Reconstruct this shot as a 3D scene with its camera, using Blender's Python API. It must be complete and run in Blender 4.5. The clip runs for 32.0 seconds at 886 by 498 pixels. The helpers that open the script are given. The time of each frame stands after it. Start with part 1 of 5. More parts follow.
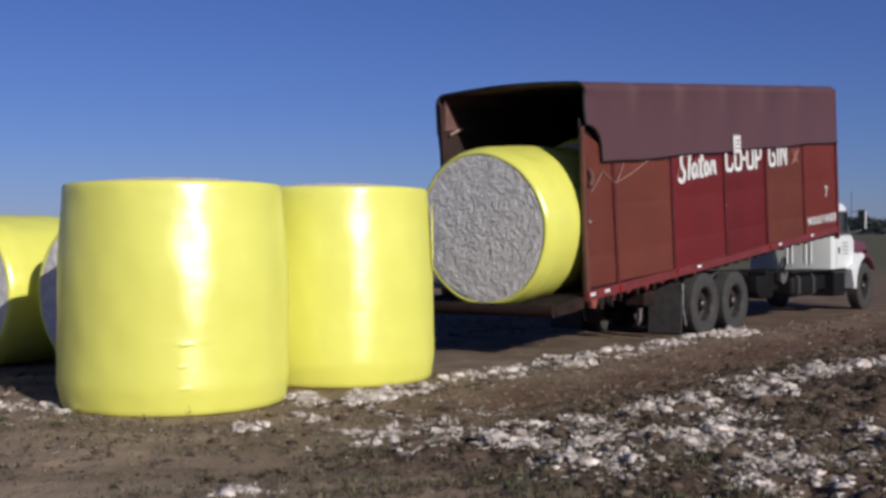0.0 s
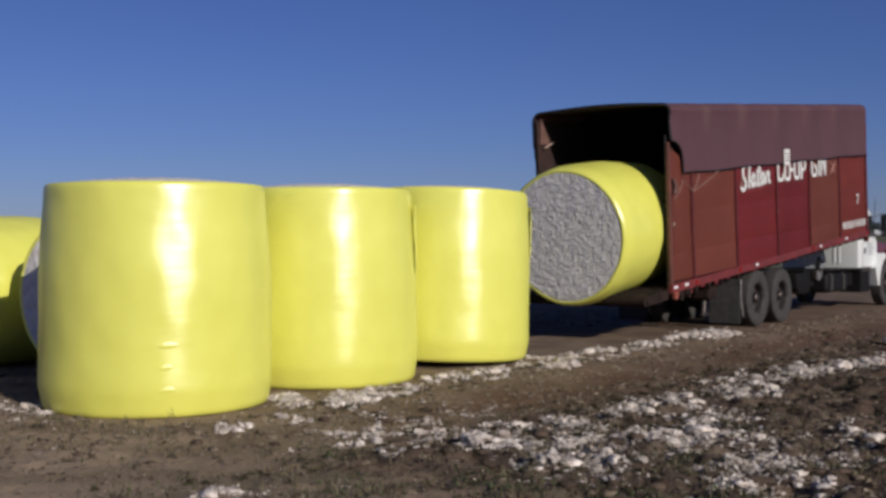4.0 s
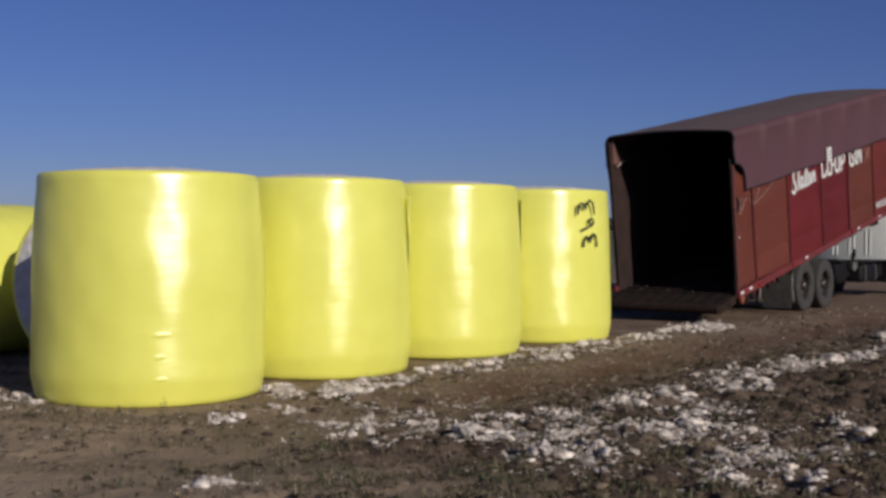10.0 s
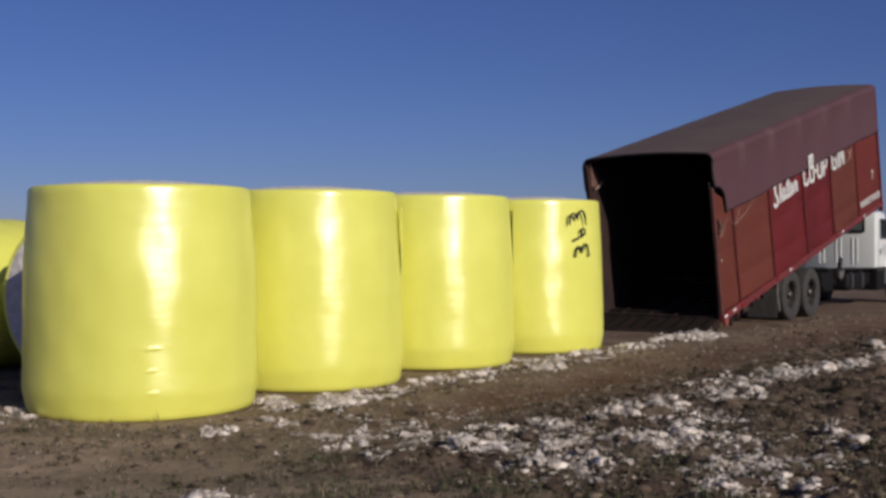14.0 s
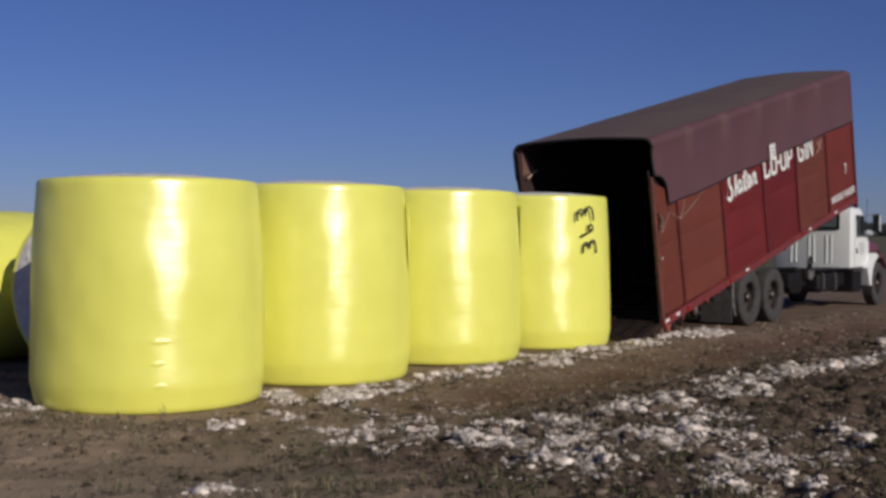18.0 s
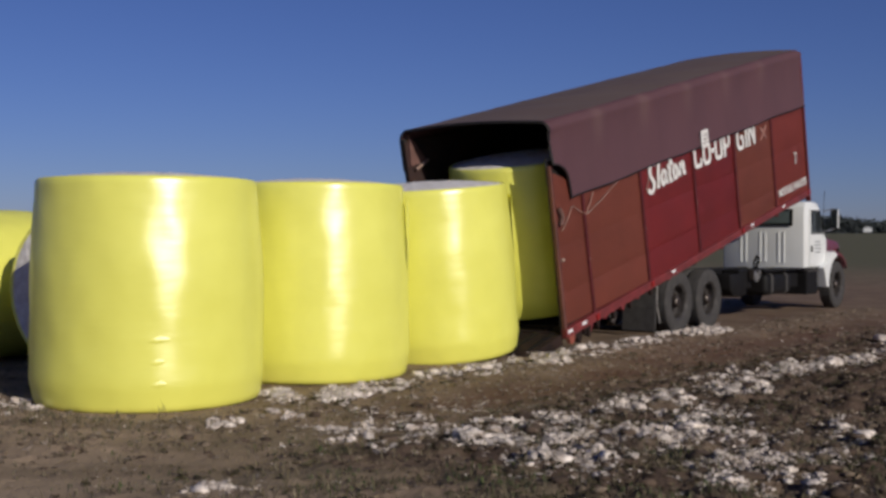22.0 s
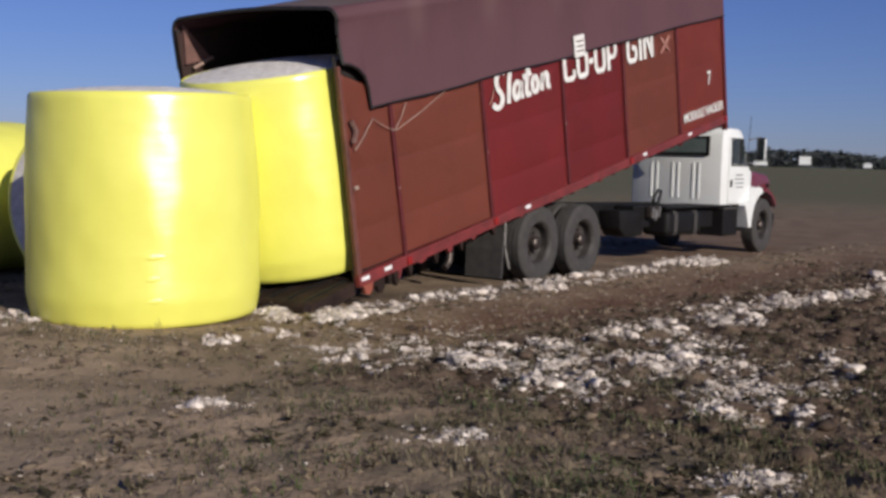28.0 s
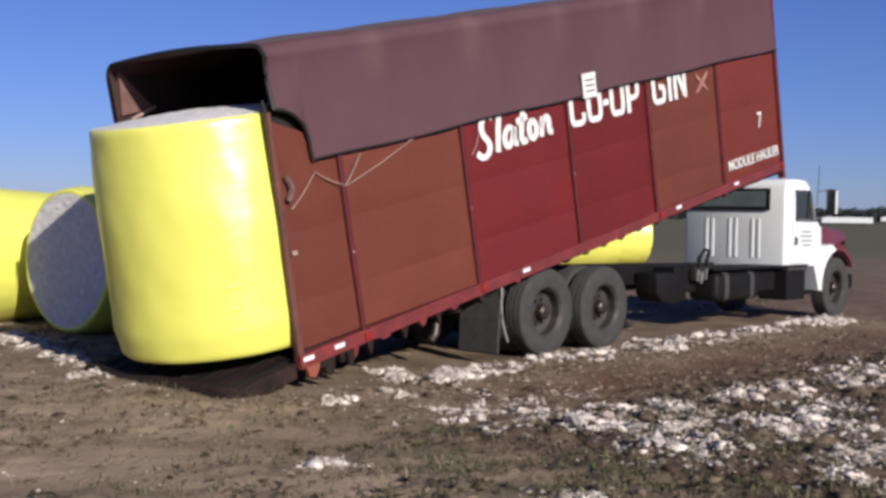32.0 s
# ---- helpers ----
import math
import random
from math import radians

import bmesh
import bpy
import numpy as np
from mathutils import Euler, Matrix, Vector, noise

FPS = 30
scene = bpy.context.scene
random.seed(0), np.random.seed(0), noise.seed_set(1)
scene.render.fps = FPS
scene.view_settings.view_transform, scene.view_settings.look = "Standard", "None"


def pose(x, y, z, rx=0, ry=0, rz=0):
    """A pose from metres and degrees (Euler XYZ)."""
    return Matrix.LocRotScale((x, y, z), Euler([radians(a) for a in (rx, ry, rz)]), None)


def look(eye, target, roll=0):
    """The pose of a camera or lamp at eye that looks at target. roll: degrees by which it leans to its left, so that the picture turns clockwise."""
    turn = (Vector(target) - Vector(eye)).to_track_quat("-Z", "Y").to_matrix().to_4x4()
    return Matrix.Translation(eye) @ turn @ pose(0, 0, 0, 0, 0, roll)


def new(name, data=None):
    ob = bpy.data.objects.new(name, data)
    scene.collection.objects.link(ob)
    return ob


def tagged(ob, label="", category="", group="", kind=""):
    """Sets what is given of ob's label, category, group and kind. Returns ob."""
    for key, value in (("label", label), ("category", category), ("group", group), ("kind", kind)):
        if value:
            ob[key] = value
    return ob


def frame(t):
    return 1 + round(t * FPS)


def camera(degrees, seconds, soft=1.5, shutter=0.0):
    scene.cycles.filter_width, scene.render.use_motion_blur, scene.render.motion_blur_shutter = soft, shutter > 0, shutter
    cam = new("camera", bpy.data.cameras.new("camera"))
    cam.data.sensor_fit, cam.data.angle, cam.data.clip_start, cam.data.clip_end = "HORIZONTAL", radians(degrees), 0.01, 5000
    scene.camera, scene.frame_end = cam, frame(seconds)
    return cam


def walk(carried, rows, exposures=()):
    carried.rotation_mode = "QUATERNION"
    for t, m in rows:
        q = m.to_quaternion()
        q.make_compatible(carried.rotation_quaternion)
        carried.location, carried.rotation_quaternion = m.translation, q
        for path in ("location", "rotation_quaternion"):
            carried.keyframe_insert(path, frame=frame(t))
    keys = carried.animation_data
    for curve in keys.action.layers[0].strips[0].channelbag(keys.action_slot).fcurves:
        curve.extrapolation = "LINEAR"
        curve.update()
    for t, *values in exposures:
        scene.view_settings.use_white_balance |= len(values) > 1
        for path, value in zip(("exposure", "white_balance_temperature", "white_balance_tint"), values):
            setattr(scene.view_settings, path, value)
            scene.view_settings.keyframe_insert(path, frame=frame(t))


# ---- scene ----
cam = camera(41.3, 32.0, soft=3.2)
EYE = (0.0, 0.0, 1.773)
walk(cam, [(t, pose(*EYE, 90 + p, r, y)) for t, y, p, r in (
    (0, 0.00, -0.52, 0.30),
    (0.5, -0.06, -0.52, 0.28),
    (1, -0.10, -0.45, 0.08),
    (1.5, -0.15, -0.30, -0.02),
    (2, -0.36, -0.37, 0.18),
    (2.5, -0.41, -0.46, 0.12),
    (3, -0.54, -0.53, 0.22),
    (3.5, -0.66, -0.46, 0.24),
    (5.5, -1.31, -0.65, 0.32),
    (6, -1.41, -0.90, 0.47),
    (6.5, -1.61, -0.97, 0.47),
    (7, -1.60, -0.92, 0.39),
    (7.5, -1.89, -0.85, 0.58),
    (8, -1.77, -0.82, 0.43),
    (8.5, -1.76, -0.92, 0.20),
    (9, -1.57, -1.06, 0.04),
    (9.5, -1.25, -0.87, -0.08),
    (10, -1.11, -0.88, -0.16),
    (10.5, -1.28, -0.84, -0.02),
    (11, -1.30, -0.62, 0.03),
    (11.5, -1.36, -0.72, 0.13),
    (12, -1.35, -0.63, -0.06),
    (12.5, -1.25, -0.66, -0.07),
    (13, -1.43, -0.53, 0.11),
    (13.5, -1.45, -0.49, 0.24),
    (14, -1.50, -0.34, 0.28),
    (14.5, -1.54, -0.34, 0.32),
    (16.5, -1.26, -0.45, 0.09),
    (17, -1.28, -0.44, 0.07),
    (17.5, -1.17, -0.57, -0.07),
    (18, -1.14, -0.58, -0.11),
    (18.5, -1.22, -0.59, 0.03),
    (19, -1.22, -0.40, 0.11),
    (19.5, -1.21, -0.41, -0.06),
    (20, -1.16, -0.55, -0.11),
    (20.5, -1.09, -0.65, -0.11),
    (21, -1.06, -0.65, -0.26),
    (21.5, -1.10, -0.65, -0.11),
    (22, -1.19, -0.68, 0.01),
    (22.5, -1.10, -0.74, -0.01),
    (23, -1.07, -0.67, 0.04),
    (23.5, -0.95, -0.56, -0.27),
    (24, -0.87, -0.57, -0.43),
    (24.5, -0.71, -0.60, -0.26),
    (26.5, -0.09, -0.77, -0.82),
    (27, -0.63, -2.79, -1.65),
    (27.5, -0.84, -3.78, -2.46),
    (28, -1.23, -4.37, -1.57),
    (28.5, -1.17, -4.42, -1.40),
    (29, 0.50, -4.54, -1.43),
    (29.5, 1.79, -4.46, -1.22),
    (30, 2.54, -2.63, -0.99),
    (30.5, 3.22, -2.23, -1.23),
    (31, 3.85, -1.92, -1.17),
    (31.5, 4.22, -1.63, -1.09),
    (32, 4.44, -1.56, -0.92),
)], exposures=[(0, -0.25, 6150, 10), (2.0, -0.3, 6200, 10), (6.0, -0.5, 6400, 9), (12.0, -0.5, 6450, 10), (24.0, -0.48, 6450, 10), (26.5, -0.18, 6400, 10), (28.0, -0.1, 6450, 10), (29.0, 0.12, 6450, 10), (30.0, 0.22, 6350, 10), (32.0, 0.22, 6250, 10)])

# ---- plan: u runs along the truck's way, v across it towards its far side ----
YAW = 52.28
AX = Vector((math.cos(radians(YAW)), math.sin(radians(YAW)), 0))
BX = Vector((-math.sin(radians(YAW)), math.cos(radians(YAW)), 0))
ORG = Vector((3.89, 19.61, 0))


def plan(u, v, z=0.0):
    return ORG + AX * u + BX * v + Vector((0, 0, z))


# ---- world and sun ----
SUN_AZ, SUN_EL = 146.0, 23.0          # clockwise from +y, height
world = bpy.data.worlds.new("world")
scene.world = world
world.use_nodes = True
wn = world.node_tree
sky = wn.nodes.new("ShaderNodeTexSky")
sky.sky_type, sky.sun_disc = "NISHITA", False
sky.sun_elevation, sky.sun_rotation = radians(SUN_EL), radians(SUN_AZ)
sky.air_density, sky.dust_density, sky.ozone_density = 1.0, 0.3, 3.0
sky.altitude = 1000
tint = wn.nodes.new("ShaderNodeMix")      # clear dry-air blue
tint.data_type, tint.blend_type = "RGBA", "MULTIPLY"
tint.inputs["Factor"].default_value = 1.0
tint.inputs["B"].default_value = (0.76, 0.85, 1.48, 1)
wn.links.new(sky.outputs[0], tint.inputs["A"])
wn.links.new(tint.outputs["Result"], wn.nodes["Background"].inputs[0])
wn.nodes["Background"].inputs[1].default_value = 0.05
sun = new("sun", bpy.data.lights.new("sun", "SUN"))
sun.data.energy, sun.data.angle, sun.data.color = 4.8, radians(0.55), (1.0, 0.93, 0.82)
sd = Vector((math.sin(radians(SUN_AZ)) * math.cos(radians(SUN_EL)), math.cos(radians(SUN_AZ)) * math.cos(radians(SUN_EL)), math.sin(radians(SUN_EL))))
sun.matrix_world = look(sd * 60, (0, 0, 0))


# ---- materials ----
def material(name, base, dark=None, rough=0.6, metal=0.0, scale=6.0, fine=60.0, bump=0.15, mix=0.5, spec=0.5, coat=0.0, per_object=0.0,
             stretch=(1, 1, 1), per_island=0.0, bump_scale=None, detail=6.0):
    """Two scales of noise between two colours, with fine relief."""
    m = bpy.data.materials.new(name)
    m.use_nodes = True
    nt = m.node_tree
    N, Lk = nt.nodes, nt.links
    b = N["Principled BSDF"]
    dark = dark or tuple(c * 0.6 for c in base)
    tc = N.new("ShaderNodeTexCoord")
    mp = N.new("ShaderNodeMapping")
    mp.inputs["Scale"].default_value = stretch
    Lk.new(tc.outputs["Object"], mp.inputs[0])
    n1, n2 = N.new("ShaderNodeTexNoise"), N.new("ShaderNodeTexNoise")
    n1.inputs["Scale"].default_value, n2.inputs["Scale"].default_value = scale, fine
    n1.inputs["Detail"].default_value = detail
    n2.inputs["Detail"].default_value = 4.0
    for n in (n1, n2):
        Lk.new(mp.outputs[0], n.inputs["Vector"])
    add = N.new("ShaderNodeMath")
    add.operation = "MULTIPLY_ADD"
    add.inputs[1].default_value = 0.45
    Lk.new(n2.outputs[0], add.inputs[0])
    Lk.new(n1.outputs[0], add.inputs[2])
    ramp = N.new("ShaderNodeMapRange")
    ramp.inputs["From Min"].default_value, ramp.inputs["From Max"].default_value = 0.72 - mix * 0.5, 0.72 + mix * 0.5
    Lk.new(add.outputs[0], ramp.inputs["Value"])
    mx = N.new("ShaderNodeMix")
    mx.data_type = "RGBA"
    mx.inputs["A"].default_value, mx.inputs["B"].default_value = (*dark, 1), (*base, 1)
    Lk.new(ramp.outputs[0], mx.inputs["Factor"])
    col = mx.outputs["Result"]
    if per_object or per_island:
        oi = N.new("ShaderNodeObjectInfo") if per_object else N.new("ShaderNodeNewGeometry")
        hv = N.new("ShaderNodeHueSaturation")
        mr = N.new("ShaderNodeMapRange")
        amount = per_object or per_island
        mr.inputs["To Min"].default_value, mr.inputs["To Max"].default_value = 1 - amount, 1 + amount
        Lk.new(oi.outputs["Random"] if per_object else oi.outputs["Random Per Island"], mr.inputs["Value"])
        Lk.new(mr.outputs[0], hv.inputs["Value"])
        Lk.new(col, hv.inputs["Color"])
        col = hv.outputs[0]
    Lk.new(col, b.inputs["Base Color"])
    b.inputs["Roughness"].default_value, b.inputs["Metallic"].default_value = rough, metal
    b.inputs["Specular IOR Level"].default_value = spec
    b.inputs["Coat Weight"].default_value = coat
    b.inputs["Coat Roughness"].default_value = 0.15
    if bump:
        bp = N.new("ShaderNodeBump")
        bp.inputs["Strength"].default_value, bp.inputs["Distance"].default_value = bump, bump_scale or 0.02
        Lk.new(add.outputs[0], bp.inputs["Height"])
        Lk.new(bp.outputs[0], b.inputs["Normal"])
    return m


def film_material():
    """Glossy stretch film: fine wrinkles round the bale draw the sun out into an upright streak."""
    m = material("yellow_film", (0.88, 0.86, 0.168), (0.76, 0.74, 0.120), rough=0.30, scale=1.1, fine=5.0, bump=0.0, mix=0.8)
    N, Lk = m.node_tree.nodes, m.node_tree.links
    b = N["Principled BSDF"]
    tc = N.new("ShaderNodeTexCoord")
    last = None
    for scale, stretch, dist in ((1.6, (1, 1, 4), 0.008), (1.1, (1, 1, 1), 0.011), (6.0, (0.5, 0.5, 2.5), 0.0020)):
        mp, nz, bp = N.new("ShaderNodeMapping"), N.new("ShaderNodeTexNoise"), N.new("ShaderNodeBump")
        mp.inputs["Scale"].default_value = stretch
        nz.inputs["Scale"].default_value, nz.inputs["Detail"].default_value = scale, 2.0
        bp.inputs["Strength"].default_value, bp.inputs["Distance"].default_value = 0.4, dist
        Lk.new(tc.outputs["Object"], mp.inputs[0])
        Lk.new(mp.outputs[0], nz.inputs["Vector"])
        Lk.new(nz.outputs[0], bp.inputs["Height"])
        if last:
            Lk.new(last, bp.inputs["Normal"])
        last = bp.outputs[0]
    Lk.new(last, b.inputs["Normal"])
    b.inputs["Roughness"].default_value, b.inputs["Specular IOR Level"].default_value = 0.42, 0.3
    # the stretched film's own gloss, drawn out upright by the fine wrinkles
    tg = N.new("ShaderNodeTangent")
    tg.direction_type, tg.axis = "RADIAL", "Z"
    gl = N.new("ShaderNodeBsdfAnisotropic")
    gl.distribution = "BECKMANN"
    gl.inputs["Color"].default_value = (1.0, 0.98, 0.90, 1)
    gl.inputs["Roughness"].default_value, gl.inputs["Anisotropy"].default_value = 0.365, 0.26
    Lk.new(tg.outputs[0], gl.inputs["Tangent"])
    Lk.new(last, gl.inputs["Normal"])
    mx = N.new("ShaderNodeMixShader")
    mx.inputs[0].default_value = 0.085
    Lk.new(b.outputs[0], mx.inputs[1])
    Lk.new(gl.outputs[0], mx.inputs[2])
    Lk.new(mx.outputs[0], N["Material Output"].inputs["Surface"])
    return m


M_WRAP = film_material()
M_COTTON = material("cotton_end", (0.82, 0.79, 0.77), (0.54, 0.50, 0.47), rough=0.95, scale=9, fine=38, bump=0.6, mix=0.6, bump_scale=0.04, spec=0.1)
M_LINT = material("cotton_lint", (0.74, 0.670, 0.610), (0.35, 0.285, 0.240), rough=0.95, scale=12, fine=55, bump=0.5, mix=0.5, per_island=0.36, spec=0.1)
M_TRASH = material("dirty_lint", (0.40, 0.335, 0.27), (0.15, 0.12, 0.09), rough=0.95, scale=9, fine=60, bump=0.1, mix=0.6, per_island=0.45, spec=0.1)
M_RED = material("red_steel", (0.34, 0.040, 0.042), (0.215, 0.034, 0.033), rough=0.42, scale=1.4, fine=18, bump=0.08, mix=0.9, per_object=0.10)
M_RUSTRED = material("faded_red_steel", (0.315, 0.085, 0.056), (0.205, 0.062, 0.040), rough=0.5, scale=1.3, fine=16, bump=0.08, mix=0.9, per_object=0.08)
M_RIB = material("dark_red_steel", (0.13, 0.018, 0.020), (0.07, 0.012, 0.013), rough=0.5, scale=5, fine=40, bump=0.1)
M_ORANGE = material("sunned_red_steel", (0.34, 0.066, 0.046), (0.23, 0.047, 0.036), rough=0.48, scale=1.4, fine=18, bump=0.08, mix=0.9)
M_RAIL = material("bottom_rail_red", (0.225, 0.034, 0.034), (0.10, 0.022, 0.021), rough=0.5, scale=4, fine=30, bump=0.15)
M_TARP = material("maroon_tarp", (0.106, 0.045, 0.052), (0.078, 0.034, 0.041), rough=0.66, scale=0.8, fine=9, bump=0.14, mix=0.8, stretch=(1.3, 0.7, 0.5), bump_scale=0.03)
nt_ = M_TARP.node_tree
base_ = nt_.nodes["Principled BSDF"].inputs["Base Color"]
pale_, rub_ = nt_.nodes.new("ShaderNodeMix"), nt_.nodes.new("ShaderNodeAttribute")
pale_.data_type, rub_.attribute_name = "RGBA", "dust"
pale_.inputs["B"].default_value = (0.20, 0.125, 0.105, 1)
nt_.links.new(base_.links[0].from_socket, pale_.inputs["A"])
nt_.links.new(rub_.outputs["Fac"], pale_.inputs["Factor"])
nt_.links.new(pale_.outputs["Result"], base_)
M_DUSTTARP = material("dusty_tarp_top", (0.150, 0.108, 0.082), (0.112, 0.068, 0.058), rough=0.7, scale=1.1, fine=14, bump=0.3, mix=0.8)
M_DARK = material("black_edge", (0.018, 0.014, 0.014), (0.01, 0.008, 0.008), rough=0.55, scale=10, fine=60, bump=0.1)
# the next two hold the bin's inside shade in their near-black colours
M_INNER = material("shaded_inner_steel", (0.022, 0.015, 0.013), (0.011, 0.008, 0.007), rough=0.7, scale=4, fine=30, bump=0.15)
M_FARWALL = material("shaded_scuffed_wall", (0.042, 0.017, 0.014), (0.010, 0.007, 0.006), rough=0.75, scale=2.5, fine=20, bump=0.2)
# rust, taken darker still for the shade over the inner floor
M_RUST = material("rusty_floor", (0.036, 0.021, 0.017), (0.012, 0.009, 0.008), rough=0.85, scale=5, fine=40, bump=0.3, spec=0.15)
M_FRAME = material("black_chassis", (0.011, 0.010, 0.010), (0.006, 0.0055, 0.0055), rough=0.6, scale=6, fine=40, bump=0.12, spec=0.2)
M_WHITE = material("white_paint", (0.80, 0.81, 0.80), (0.70, 0.70, 0.68), rough=0.32, scale=2, fine=20, bump=0.04, mix=0.9, coat=0.2)
M_HOOD = material("maroon_hood", (0.17, 0.026, 0.032), (0.12, 0.020, 0.024), rough=0.35, scale=3, fine=30, bump=0.05, coat=0.3)
M_TYRE = material("dusty_rubber", (0.058, 0.053, 0.050), (0.032, 0.029, 0.028), rough=0.85, scale=8, fine=60, bump=0.2)
M_RIM = material("grey_rim", (0.085, 0.075, 0.070), (0.035, 0.030, 0.028), rough=0.5, metal=0.3, scale=8, fine=50, bump=0.1)
M_HUB = material("worn_hub", (0.11, 0.085, 0.075), (0.035, 0.030, 0.027), rough=0.45, metal=0.6, scale=12, fine=60, bump=0.1)
M_STEEL = material("bright_steel", (0.55, 0.55, 0.56), (0.3, 0.29, 0.28), rough=0.35, metal=0.8, scale=10, fine=60, bump=0.05)
M_LETTER = material("white_lettering", (0.82, 0.81, 0.78), (0.62, 0.58, 0.54), rough=0.5, scale=9, fine=60, bump=0.03)
M_FADED = material("faded_lettering", (0.50, 0.27, 0.22), (0.30, 0.12, 0.09), rough=0.5, scale=9, fine=60, bump=0.03)
M_REFLECT = material("reflective_tape", (0.85, 0.84, 0.84), (0.72, 0.70, 0.70), rough=0.3, scale=20, fine=80, bump=0.0)
M_INK = material("black_marker", (0.015, 0.013, 0.01), (0.01, 0.009, 0.008), rough=0.6, scale=20, fine=80, bump=0.0)
M_STRAP = material("pale_strap", (0.40, 0.28, 0.225), (0.27, 0.17, 0.135), rough=0.7, scale=12, fine=60, bump=0.1)
M_CLOD = material("soil_clods", (0.235, 0.180, 0.128), (0.085, 0.065, 0.048), rough=0.95, scale=16, fine=80, bump=0.5, per_island=0.35, spec=0.15)
M_DARKCLOD = material("damp_clods", (0.124, 0.087, 0.063), (0.045, 0.032, 0.025), rough=0.95, scale=11, fine=60, bump=0.6, per_island=0.35, spec=0.15)
M_GRASS = material("dry_grass", (0.185, 0.153, 0.098), (0.070, 0.062, 0.036), rough=0.8, scale=2.2, fine=30, bump=0.0, mix=0.5, per_island=0.35, spec=0.2)
M_WEED = material("green_weed", (0.070, 0.090, 0.034), (0.035, 0.046, 0.018), rough=0.75, scale=2.2, fine=30, bump=0.0, mix=0.5, per_island=0.3, spec=0.2)
M_DEADWEED = material("dead_weeds", (0.085, 0.072, 0.042), (0.030, 0.026, 0.018), rough=0.9, scale=3, fine=30, bump=0.0, mix=0.5, per_island=0.4, spec=0.1)
M_POST = material("worn_rear_post", (0.17, 0.055, 0.042), (0.08, 0.032, 0.026), rough=0.6, scale=5, fine=40, bump=0.2)
M_MARKER = material("red_marker_lens", (0.28, 0.025, 0.025), (0.25, 0.015, 0.015), rough=0.25, scale=20, fine=80, bump=0.0)
M_GUSSET = material("dull_red_gusset", (0.19, 0.095, 0.078), (0.11, 0.055, 0.046), rough=0.7, scale=4, fine=30, bump=0.1)
M_GREYRUBBER = material("pale_edge_grey", (0.30, 0.28, 0.26), (0.18, 0.165, 0.15), rough=0.8, scale=8, fine=50, bump=0.1)
M_STALK = material("dry_stalks", (0.20, 0.15, 0.10), (0.040, 0.031, 0.024), rough=0.9, scale=5, fine=40, bump=0.0, mix=0.5, per_island=0.5, spec=0.1)
# distance haze is mixed into this leaf colour as blue-grey
M_TREES = material("hazed_foliage", (0.058, 0.064, 0.064), (0.038, 0.044, 0.043), rough=0.9, scale=0.3, fine=2.0, bump=0.0, per_island=0.14, spec=0.1)
M_SHED = material("far_white_steel", (0.78, 0.78, 0.77), (0.68, 0.68, 0.66), rough=0.5, scale=0.7, fine=5.0, bump=0.0)
M_SHEDROOF = material("far_grey_roof", (0.33, 0.34, 0.35), (0.26, 0.26, 0.27), rough=0.5, scale=0.7, fine=5.0, bump=0.0)

M_GLASS = bpy.data.materials.new("dark_cab_glass")
M_GLASS.use_nodes = True
_g = M_GLASS.node_tree.nodes["Principled BSDF"]
_g.inputs["Base Color"].default_value = (0.05, 0.06, 0.065, 1)
_g.inputs["Roughness"].default_value = 0.06
_g.inputs["Transmission Weight"].default_value = 0.6
_g.inputs["IOR"].default_value = 1.45


# opaque pane: light seen through the cab is put into its grey-green
M_REARGLASS = material("sky_grey_rear_glass", (0.150, 0.185, 0.180), (0.085, 0.108, 0.108), rough=0.14, scale=3.0, fine=18, bump=0.0, mix=0.8)


# ---- mesh helpers ----
def mesh_of(bm, name, mats, smooth=False):
    me = bpy.data.meshes.new(name)
    bm.normal_update()
    bm.to_mesh(me)
    bm.free()
    for m in (mats if isinstance(mats, (list, tuple)) else [mats]):
        me.materials.append(m)
    if smooth:
        for p in me.polygons:
            p.use_smooth = True
        me.set_sharp_from_angle(angle=radians(smooth if smooth is not True else 40))
    return me


def part(name, bm, mat, parent, label="", smooth=False, at=None):
    """One mesh object under a thing or a part."""
    me = bm if isinstance(bm, bpy.types.Mesh) else mesh_of(bm, name, mat, smooth)
    ob = new(name, me)
    ob.parent = parent
    if at is not None:
        ob.matrix_basis = at
    if label:
        ob["label"] = label
    return ob


def thing(name, label, category, group="", kind="", at=None):
    ob = new(name)
    ob.empty_display_size = 0.2
    if at is not None:
        ob.matrix_basis = at
    return tagged(ob, label, category, group, kind)


def box(bm, x0, x1, y0, y1, z0, z1, bevel=0.0, seg=2):
    r = bmesh.ops.create_cube(bm, size=1.0, matrix=Matrix.LocRotScale(((x0 + x1) / 2, (y0 + y1) / 2, (z0 + z1) / 2), None, (x1 - x0, y1 - y0, z1 - z0)))
    if bevel:
        es = list({e for v in r["verts"] for e in v.link_edges})
        bmesh.ops.bevel(bm, geom=es, offset=bevel, segments=seg, affect="EDGES", profile=0.5)
    return bm


def boxed(*a, **k):
    return box(bmesh.new(), *a, **k)


